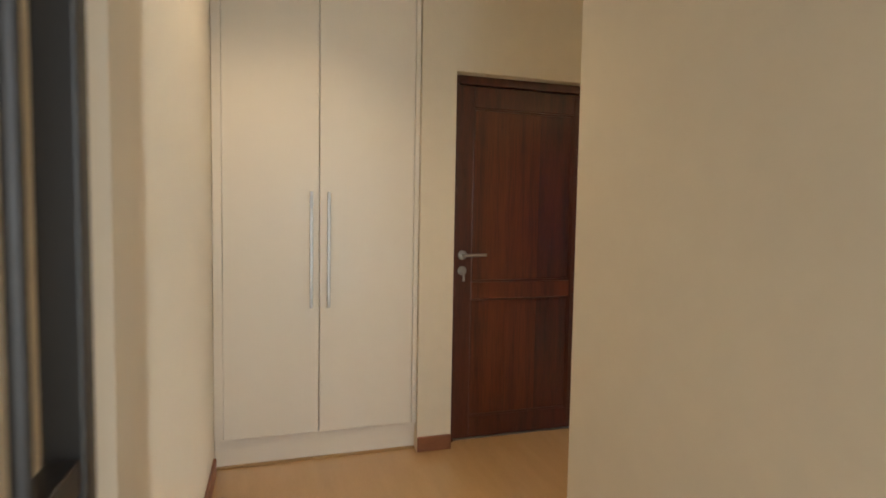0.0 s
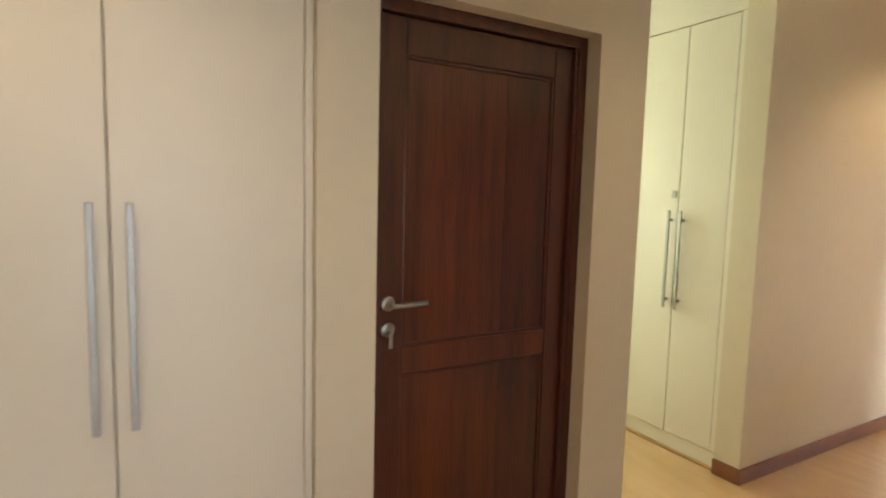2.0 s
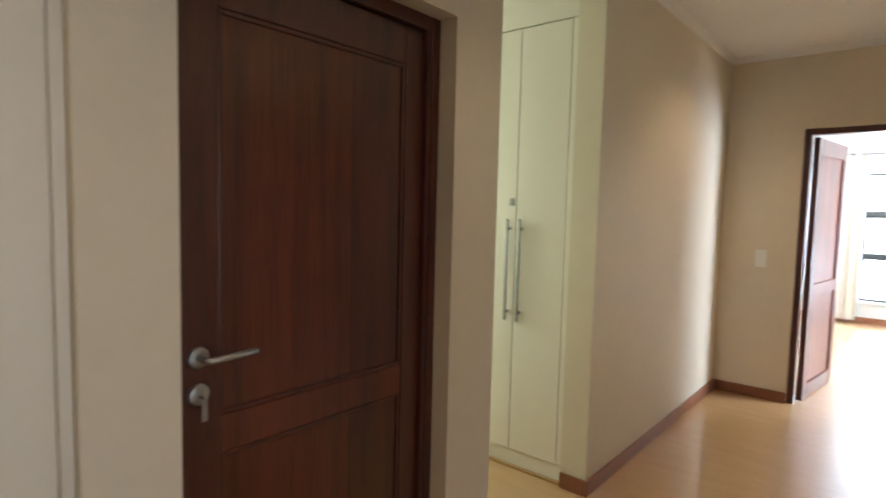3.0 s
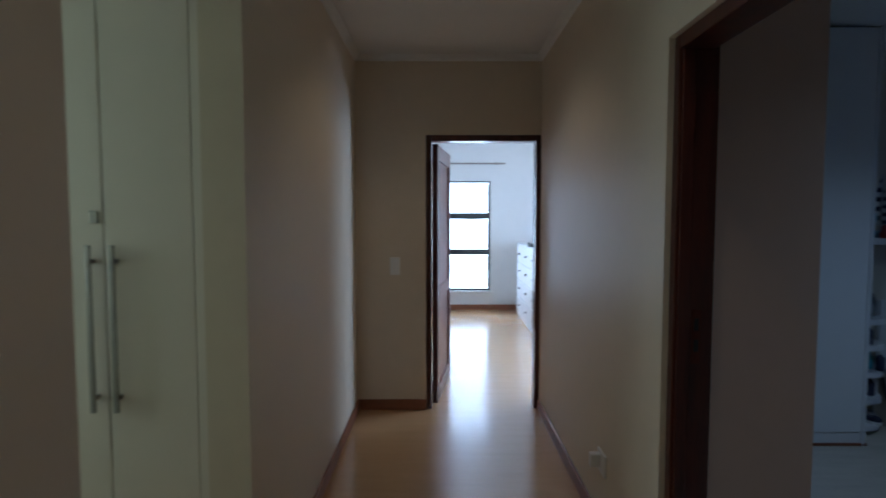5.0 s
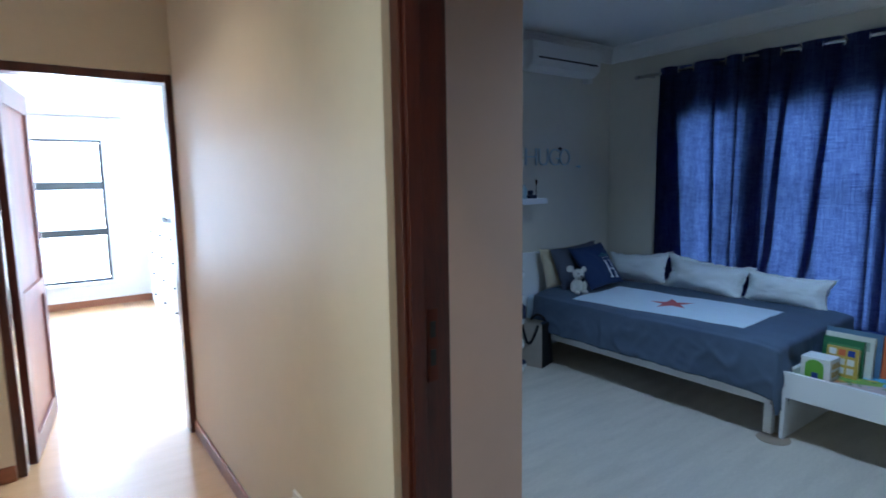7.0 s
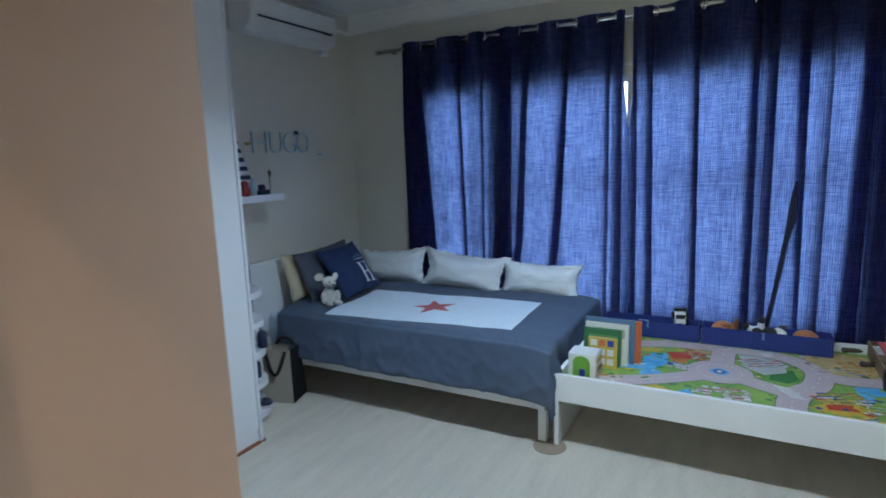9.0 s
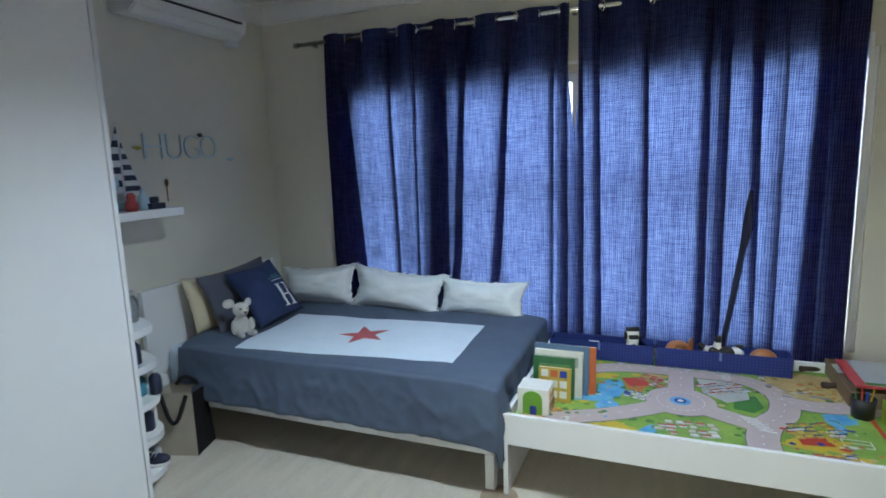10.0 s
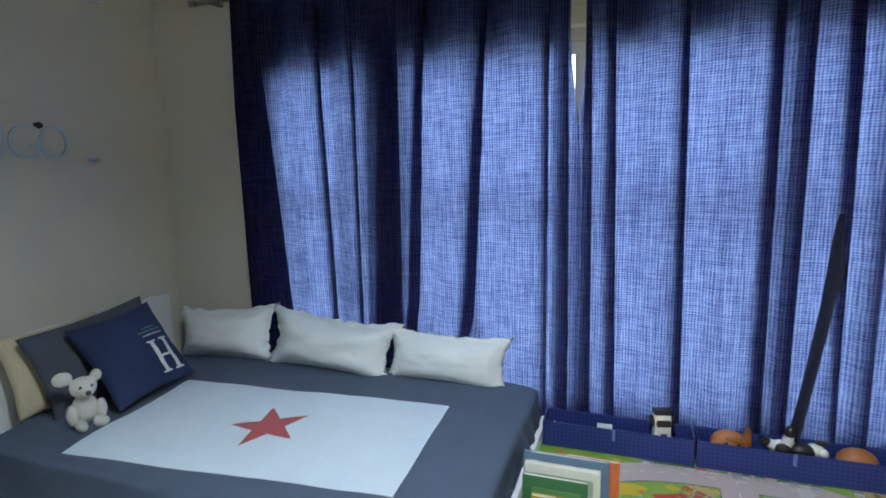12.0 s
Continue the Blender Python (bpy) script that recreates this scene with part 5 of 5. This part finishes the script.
# printed blocks of houses and gardens
PPALE, LAWN = plain("printed_pale_grey", (0.50, 0.50, 0.47)), material("printed_bright_lawn", (0.30, 0.46, 0.08), 0.6, second=(0.16, 0.33, 0.05), scale=18)
for pts, m, lab in (([(4.40, 1.58), (4.40, 1.44), (4.33, 1.36), (4.20, 1.36), (4.13, 1.46), (4.22, 1.56)], PPALE, "pale printed building plots"), ([(4.18, 1.43), (4.25, 1.33), (4.12, 1.31), (4.05, 1.36), (4.07, 1.44)], PGREEN, "green printed garden"),
                    ([(3.90, 1.72), (3.88, 1.55), (3.80, 1.50), (3.70, 1.52), (3.68, 1.74), (3.78, 1.78)], LAWN, "bright green printed lawn"), ([(4.06, 1.22), (4.10, 1.12), (4.0, 1.06), (3.90, 1.12), (3.88, 1.24)], LAWN, "bright green printed lawn"),
                    ([(3.92, 1.24), (3.92, 1.14), (3.82, 1.10), (3.80, 1.22)], PRED, "red printed roof"), ([(4.30, 1.95), (4.34, 1.84), (4.24, 1.80), (4.20, 1.90)], PRED, "red printed tents"), ([(4.10, 1.90), (4.14, 1.80), (4.06, 1.76), (4.01, 1.84)], LAWN, "bright green printed lawn")):
    shape("printed_block", pts, 3 + 0.1 * len(lab), m, lab)
rng = random.Random(5)
TRAYTONE = plain("printed_brown", (0.24, 0.15, 0.05))
printed = {}


def ink(pts, level, m):
    bm = printed.setdefault(m, bmesh.new())
    bm.faces.new([bm.verts.new((min(max(x, TX0 + 0.026), 4.668), min(max(y, TY0 + 0.052), TY1 - 0.026), MZ + 0.0004 * level)) for x, y in pts])


PCREAM = plain("printed_cream", (0.62, 0.56, 0.40))


def town(cx, cy, rows, cols, step, turn, walls, roofs, depth=0.8):
    """Rows of little printed houses: a wall, a roof and a row of windows each."""
    ca, sa = math.cos(turn), math.sin(turn)

    def put(x, y, w, h, level, m):
        ink([(cx + px * ca - py * sa, cy + px * sa + py * ca) for px, py in ((x, y), (x + w, y), (x + w, y + h), (x, y + h))], level, m)
    for i in range(rows):
        for k in range(cols):
            if rng.random() < 0.12:
                continue
            x, y = (i - rows / 2) * step * depth + rng.gauss(0, 0.002), (k - cols / 2 + 0.25 * (i % 2)) * step + rng.gauss(0, 0.003)
            w, h, lev = step * depth * rng.uniform(0.75, 0.95), step * rng.uniform(0.65, 0.92), 12.6 + 0.02 * (i * cols + k)
            put(x - 0.0015, y - 0.0015, w + 0.003, h + 0.003, lev, PGREY)
            put(x, y, w * 0.55, h, lev + 0.3, rng.choice(walls))
            put(x + w * 0.55, y + h * 0.05, w * 0.42, h * 0.9, lev + 0.3, rng.choice(roofs))
            for q in range(3):
                put(x + w * 0.15, y + h * (0.12 + 0.3 * q), w * 0.2, h * 0.14, lev + 0.6, rng.choice((PBLUE, PGREY, PPURPLE)))


WALLS, REDS = (PWHITE, PCREAM, PPALE, PWHITE), (PRED, PRED, ORANGE, PPURPLE)
town(4.30, 1.47, 4, 5, 0.042, 0.5, WALLS, (PPALE, PGREY, PRED, PPURPLE))
town(3.80, 1.645, 4, 6, 0.042, 0.1, (PWHITE, PCREAM, PWHITE), (PWHITE, PRED, PRED, PCREAM))
town(4.295, 1.79, 4, 4, 0.038, -0.5, (PRED, ORANGE, PWHITE), (PRED, YELLOW, PRED))
town(4.095, 1.865, 3, 3, 0.038, -0.3, (PWHITE, PBLUE, PWHITE), (PBLUE, PCREAM, PWHITE))
town(3.94, 1.165, 4, 5, 0.042, 0.35, (YELLOW, PWHITE, YELLOW), (YELLOW, PGREY, PRED, ORANGE))
town(4.512, 1.62, 1, 19, 0.038, 0.0, (PWHITE, PCREAM, PPALE), (PRED, PGREY, PPURPLE, PGREEN), 1.0)
town(3.72, 1.12, 2, 4, 0.036, 0.2, (PRED, ORANGE, PWHITE), (PRED, YELLOW, PBLUE))
for (x0, x1, y0, y1), cols, n in (((4.28, 4.52, 0.85, 1.28), (PPURPLE, SAND, ORANGE, SAND, PCREAM, TRAYTONE), 70), ((3.70, 4.2, 1.98, 2.3), (PGREEN, PWHITE, YELLOW, LAKE, PGREEN), 40), ((3.66, 4.0, 1.0, 1.3), (YELLOW, ORANGE, PRED, PWHITE, PBLUE), 40)):
    for i in range(n):
        x, y, r = rng.uniform(x0, x1), rng.uniform(y0, y1), rng.uniform(0.004, 0.013)
        ink(blob(x, y, r, r * rng.uniform(0.8, 2.2), i, 9, 0.8), 11.6 + 0.01 * i, rng.choice(cols))
shape("pond", blob(4.00, 1.06, 0.06, 0.035, 8), 5, LAKE, "blue printed pond")
for a, b in (((3.84, 1.07), (3.84, 0.97)), ((3.84, 0.97), (3.90, 0.97)), ((3.90, 0.97), (3.90, 1.07)), ((3.87, 1.07), (3.87, 0.97)), ((3.90, 1.07), (3.84, 1.07))):
    shape("pitch_line", ribbon([a, b], 0.005), 8, PWHITE)
shape("edge_stripe", ribbon([(4.20, 0.905), (3.63, 0.90)], 0.018), 14, PRED, "red stripe")

# ---- blue toy boxes and toys ----
BLUEBOX = material("royal_blue_fabric_box", (0.024, 0.045, 0.23), 0.7, scale=10, bump=0.5, bump_scale=160)
nt = BLUEBOX.node_tree
weave, turn, dim = nt.nodes.new("ShaderNodeTexChecker"), nt.nodes.new("ShaderNodeMapping"), nt.nodes.new("ShaderNodeMixRGB")
turn.inputs["Rotation"].default_value = (radians(45), 0, 0)
turn.inputs["Location"].default_value = (0.003, 0, 0)
weave.inputs["Scale"].default_value = 85
weave.inputs["Color1"].default_value, weave.inputs["Color2"].default_value = (1, 1, 1, 1), (0.62, 0.62, 0.68, 1)
dim.blend_type, dim.inputs[0].default_value = "MULTIPLY", 1.0
base_in = nt.nodes["Principled BSDF"].inputs["Base Color"]
nt.links.new(base_in.links[0].from_socket, dim.inputs[1])
nt.links.new(nt.nodes.new("ShaderNodeNewGeometry").outputs["Position"], turn.inputs[0])
nt.links.new(turn.outputs[0], weave.inputs["Vector"]), nt.links.new(weave.outputs["Color"], dim.inputs[2])
nt.links.new(dim.outputs[0], base_in)
BX0, BX1 = 4.535, 4.668


def toy_box(y0, y1, label):
    b = tagged(empty("toy_box"), label, "storage box", "blue storage boxes on the table")
    z0, z1 = MZ + 0.002, MZ + 0.108
    part("front", box((BX0, y0, z0), (BX0 + 0.006, y1, z1), 0.002), BLUEBOX, b)
    part("back", box((BX1 - 0.006, y0, z0), (BX1, y1, z1), 0.002), BLUEBOX, b)
    for y in (y0, y1 - 0.006):
        part("end", box((BX0 + 0.006, y, z0), (BX1 - 0.006, y + 0.006, z1), 0.002), BLUEBOX, b)
    part("base", box((BX0 + 0.006, y0 + 0.006, z0), (BX1 - 0.006, y1 - 0.006, z0 + 0.006)), BLUEBOX, b)
    part("pull_tab", box((BX0 - 0.003, (y0 + y1) / 2, z1 - 0.045), (BX0, (y0 + y1) / 2 + 0.012, z1)), plain("light_blue_tab", (0.15, 0.22, 0.45)), b, "light blue pull tab")
    return z0 + 0.006


BZ = toy_box(1.795, 2.375, "long royal blue fabric box with small toys")
toy_box(1.125, 1.785, "long royal blue fabric box with toy animals")
BROWN_TOY, ORANGE_TOY = plain("brown_plastic", (0.26, 0.10, 0.03), 0.3), plain("orange_plastic", (0.45, 0.17, 0.06), 0.4)
rb = tagged(empty("toy_car", (4.60, 1.912, BZ), -75), "white and black toy car standing on end", "toy car")
part("body", box((-0.034, -0.022, 0.012), (0.034, 0.022, 0.172), 0.012), WHITE, rb)
part("roof", box((-0.028, -0.034, 0.045), (0.028, -0.018, 0.125), 0.008), WHITE, rb)
part("windscreen", box((-0.027, -0.036, 0.122), (0.027, -0.016, 0.146), 0.006), BLACK, rb, "black windscreen")
part("rear_window", box((-0.026, -0.035, 0.030), (0.026, -0.016, 0.046), 0.005), BLACK, rb, "black rear window")
part("bumper", box((-0.036, -0.024, 0.166), (0.036, 0.02, 0.185), 0.006), BLACK, rb, "black front bumper")
part("badge", box((-0.012, -0.0355, 0.075), (0.012, -0.033, 0.095), 0.001), NAVY, rb, "dark badge on the roof")
for x in (-0.037, 0.037):
    for z in (0.045, 0.135):
        part("wheel", lathe([(0.018, -0.008), (0.022, -0.003), (0.022, 0.005), (0.016, 0.009)], 16), BLACK, rb).matrix_local = pose(x, 0.004, z, 0, 90, 0)
dg = tagged(empty("toy_dog"), "brown plastic toy dog head in a blue box", "toy")
head = part("head", ball(ball(bmesh.new(), (4.605, 1.668, BZ + 0.075), 0.054, (0.9, 1.25, 0.95)), (4.575, 1.705, BZ + 0.062), 0.036), ORANGE_TOY, dg, smooth=True)
part("ear", ball(bmesh.new(), (4.612, 1.604, BZ + 0.095), 0.036, (0.7, 0.42, 1.45)), BROWN_TOY, dg, smooth=True)
part("brow", ball(bmesh.new(), (4.572, 1.655, BZ + 0.108), 0.022, (0.7, 1.5, 0.5)), BROWN_TOY, dg, smooth=True)
for y in (1.642, 1.684):
    part("eye", ball(bmesh.new(), (4.557, y, BZ + 0.092), 0.008), BLACK, head, "black eye")
part("neck", lathe([(0.045, 0), (0.05, 0.02), (0.038, 0.045)], 18, (4.605, 1.668, BZ)), BROWN_TOY, dg, smooth=True)
cw = tagged(empty("toy_cow"), "black and white toy cow lying in a blue box", "toy")


def limb(a, b, r0, r1):
    a, b = Vector(a), Vector(b)
    bm = bmesh.new()
    for k in range(6):
        f = k / 5
        ball(bm, a.lerp(b, f), r0 + (r1 - r0) * f)
    return bm


part("body", ball(ball(bmesh.new(), (4.608, 1.455, BZ + 0.068), 0.045, (0.8, 1.6, 0.9)), (4.600, 1.495, BZ + 0.085), 0.034, (0.9, 1.2, 0.9)), WHITE, cw, smooth=True)
for a, b in (((4.60, 1.478, BZ + 0.085), (4.592, 1.472, BZ + 0.148)), ((4.60, 1.50, BZ + 0.082), (4.590, 1.545, BZ + 0.108))):
    leg = part("leg", limb(a, b, 0.024, 0.017), WHITE, cw, smooth=True)
    part("hoof", limb(b, Vector(b) + (Vector(b) - Vector(a)).normalized() * 0.016, 0.0175, 0.016), BLACK, leg, "black hoof", True)
part("flank_patch", ball(bmesh.new(), (4.580, 1.492, BZ + 0.092), 0.026, (0.75, 1.1, 0.8)), BLACK, cw, "black hide patch", True)
part("hide_patch", ball(ball(bmesh.new(), (4.590, 1.428, BZ + 0.088), 0.036, (0.85, 1.25, 0.85)), (4.590, 1.462, BZ + 0.070), 0.022), BLACK, cw, "black hide patch", True)
head = part("head", ball(ball(bmesh.new(), (4.600, 1.385, BZ + 0.092), 0.028, (0.9, 1.1, 0.95)), (4.590, 1.362, BZ + 0.088), 0.019), WHITE, cw, smooth=True)
part("ear", ball(bmesh.new(), (4.602, 1.366, BZ + 0.122), 0.015, (0.6, 1.4, 0.8)), BLACK, head, smooth=True)
tagged(part("toy_ball", ball(bmesh.new(), (4.602, 1.252, BZ + 0.066), 0.056, (0.85, 1.2, 0.95)), ORANGE_TOY, smooth=True), "orange rounded toy in a blue box", "toy")
tagged(part("toy_block", box((4.585, 2.10, BZ), (4.625, 2.16, BZ + 0.08), 0.004), PWHITE), "small white toy block in a blue box", "toy block")
tagged(part("toy_cone", lathe([(0.02, 0), (0.012, 0.05), (0.004, 0.09)], 14, (4.565, 2.33, BZ)), YELLOW), "small yellow toy cone in a blue box", "toy")
tagged(part("toy_ball", ball(bmesh.new(), (4.585, 2.25, BZ + 0.035), 0.03), PRED, smooth=True), "small red toy ball in a blue box", "toy")
tagged(part("toy_block", box((4.595, 1.83, BZ), (4.635, 1.87, BZ + 0.05), 0.004), PGREEN), "small green toy block in a blue box", "toy block")

# ---- books and small boxes ----
PAPER = plain("book_paper", (0.70, 0.67, 0.60), 0.9)


def book(x, y, w, h, d, lean, cover, label, extra=None):
    """Standing with its cover towards -x; y is the cover's lower end."""
    b = tagged(empty("book", (x, y, MZ), 0), label, "book", "books standing on the play table")
    m = pose(0, 0, 0, 0, lean, 0)
    part("page_block", add_box(bmesh.new(), (0.002, 0.002, 0.002), (d - 0.002, w - 0.003, h - 0.002), 0, m), PAPER, b)
    for x0 in (0, d - 0.002):
        part("cover", add_box(bmesh.new(), (x0, 0, 0), (x0 + 0.002, w, h), 0, m), cover, b)
    part("spine", add_box(bmesh.new(), (0.002, w - 0.003, 0), (d - 0.002, w, h), 0, m), cover, b)
    for (ly, lz, lw, lh, mm) in extra or ():
        part("cover_print", add_box(bmesh.new(), (-0.0012, ly, lz), (0.0, ly + lw, lz + lh), 0, m), mm, b)
    return b


SLATE, BGREEN, MUSTARD = plain("slate_blue_cover", (0.10, 0.17, 0.27)), plain("dark_green_cover", (0.03, 0.14, 0.05)), plain("mustard_cover", (0.50, 0.36, 0.06))
CREAMC, ORC = plain("cream_cover", (0.62, 0.62, 0.55)), plain("orange_red_cover", (0.55, 0.13, 0.04))
book(3.905, 2.155, 0.155, 0.165, 0.022, 6, MUSTARD, "mustard yellow picture book standing upright", [(0.018 + 0.045 * i, 0.02 + 0.05 * k, 0.034, 0.034, random.Random(i * 3 + k).choice((PBLUE, PWHITE, ORC, PAPER))) for i in range(3) for k in range(3)])
book(3.945, 2.145, 0.20, 0.205, 0.02, 6, BGREEN, "dark green picture book standing upright", [(0.02, 0.10, 0.15, 0.07, plain("light_green_print", (0.1, 0.25, 0.08)))])
book(3.975, 2.11, 0.235, 0.225, 0.03, 6, CREAMC, "cream covered book standing among others", [(0.02, 0.15, 0.18, 0.05, plain("grey_green_print", (0.3, 0.36, 0.3)))])
book(4.015, 2.085, 0.27, 0.245, 0.016, 5, SLATE, "large slate blue book behind the others", [(0.225, 0.20, 0.02, 0.02, PWHITE)])
book(4.04, 2.055, 0.17, 0.235, 0.022, 5, ORC, "orange-red book at the back of the row")
bx = tagged(empty("toy_house_box", (3.735, 2.225, MZ)), "white card box with a green arched front", "box")
part("box", box((0, 0, 0), (0.13, 0.145, 0.125), 0.004), WHITE, bx)
pts = [(0.03 + 0.045 * (1 - math.cos(a)), 0.075 + 0.04 * math.sin(a)) for a in np.linspace(0, math.pi, 12)]
bm = bmesh.new()
f = [bm.verts.new((-0.004, y, z)) for y, z in [(0.03, 0.003)] + pts + [(0.12, 0.003)]]
bk = [bm.verts.new((0.0, v.co.y, v.co.z)) for v in f]
bm.faces.new(f), bm.faces.new(bk[::-1])
for i in range(len(f)):
    bm.faces.new((f[i], f[(i + 1) % len(f)], bk[(i + 1) % len(f)], bk[i]))
part("arched_front", bm, plain("bright_green_card", (0.18, 0.42, 0.05)), bx, "bright green arched front")
part("door", box((-0.008, 0.055, 0.003), (-0.004, 0.085, 0.045), 0.001), PBLUE, bx, "small dark blue door")
for i in range(2):
    for k in range(3):
        part("window", box((0.022 + 0.034 * k, -0.003, 0.025 + 0.045 * i), (0.044 + 0.034 * k, 0.0, 0.055 + 0.045 * i)), SAND, bx)

# ---- tray corner ----
TRAYW = material("brown_wood_tray", (0.24, 0.16, 0.09), 0.5, second=(0.16, 0.1, 0.06), scale=5, stretch=(1, 6, 1))
tr = tagged(empty("wooden_tray"), "brown wooden tray at the end of the table", "tray")
part("base", box((4.25, 0.56, MZ + 0.002), (4.70, 0.955, MZ + 0.010)), TRAYW, tr)
for lo, hi in (((4.25, 0.945, MZ + 0.010), (4.70, 0.955, MZ + 0.075)), ((4.25, 0.56, MZ + 0.010), (4.26, 0.945, MZ + 0.075)), ((4.69, 0.56, MZ + 0.010), (4.70, 0.945, MZ + 0.075))):
    part("side", box(lo, hi, 0.002), TRAYW, tr)
bd = tagged(empty("drawing_board", (4.30, 0.62, MZ + 0.0775), 0), "grey drawing board with a red edge on the tray", "drawing board")
part("board", box((0, 0, 0), (0.36, 0.30, 0.012), 0.003), plain("red_board", (0.55, 0.06, 0.07)), bd, "red backing board")
part("sheet", box((0.012, -0.0, 0.012), (0.35, 0.255, 0.014)), plain("pale_grey_sheet", (0.45, 0.47, 0.50)), bd, "pale grey drawing sheet")
part("green_strip", box((0.012, 0.0, 0.014), (0.04, 0.255, 0.0155)), PGREEN, bd)
for x, y, a in ((4.46, 0.965, 12), (4.735 - 0.06, 1.02, 20)):
    hn = tagged(empty("tool_handle", (x, y, MZ + 0.018), a), "dark brown turned toy tool handle", "tool")
    bm = lathe([(0.010, -0.055), (0.016, -0.05), (0.013, -0.02), (0.016, 0.02), (0.018, 0.045), (0.01, 0.055)], 14)
    p = part("grip", bm, plain("dark_brown_handle", (0.07, 0.045, 0.04), 0.5), hn, smooth=True)
    p.matrix_local = pose(0, 0, 0, 90, 0, 0)
cp = tagged(empty("cup", (4.15, 0.93, MZ + 0.0015)), "black plastic cup holding coloured pencils", "cup")
bm = lathe([(0.042, 0), (0.048, 0.09), (0.044, 0.09), (0.04, 0.01)], 24)
part("wall", bm, BLACK, cp, smooth=True)
for i, m in enumerate((PRED, PGREEN, PBLUE, YELLOW)):
    part("pencil", tube([(0.018 * math.cos(i * 1.6), 0.018 * math.sin(i * 1.6), 0.012), (0.035 * math.cos(i * 1.6), 0.035 * math.sin(i * 1.6), 0.13)], 0.004, 6), m, cp)
gb = tagged(empty("craft_box", (4.02, 0.76, MZ + 0.0015)), "lime green open craft box with coloured paper", "box")
LIME = plain("lime_green_plastic", (0.30, 0.40, 0.03), 0.4)
for lo, hi in (((0, 0, 0), (0.11, 0.11, 0.006)), ((0, 0, 0.006), (0.006, 0.11, 0.10)), ((0.104, 0, 0.006), (0.11, 0.11, 0.10)), ((0.006, 0, 0.006), (0.104, 0.006, 0.10)), ((0.006, 0.104, 0.006), (0.104, 0.11, 0.10))):
    part("side", box(lo, hi, 0.002), LIME, gb)
part("paper", box((0.02, 0.03, 0.006), (0.03, 0.09, 0.13)), ORC, gb)
part("paper", box((0.05, 0.02, 0.006), (0.058, 0.09, 0.125)), PGREEN, gb)

rng = random.Random(11)
for i in range(190):
    x, y = rng.uniform(3.66, 4.5), rng.uniform(0.95, 2.3)
    r = rng.uniform(0.006, 0.018)
    ink(blob(x, y, r, r * 1.2, i, 9, 0.5), 2.2 + 0.009 * i, rng.choice((PGREEN, PGREEN, PGREEN, YELLOW, SAND, ORANGE)))
for m, bm in printed.items():
    tagged(part("printed_detail", bm, m, mat_thing), kind="stuff")

# ---- ceiling lamp of the room ----
cl = tagged(empty("ceiling_lamp", (2.98, 2.18, H)), "small pendant ceiling lamp holder", "ceiling lamp")
part("rose", lathe([(0.05, 0.0), (0.05, -0.015), (0.03, -0.03), (0.006, -0.03)], 20), PLASTIC, cl)
part("cord", tube([(0, 0, -0.03), (0, 0, -0.10)], 0.004, 8), PLASTIC, cl)
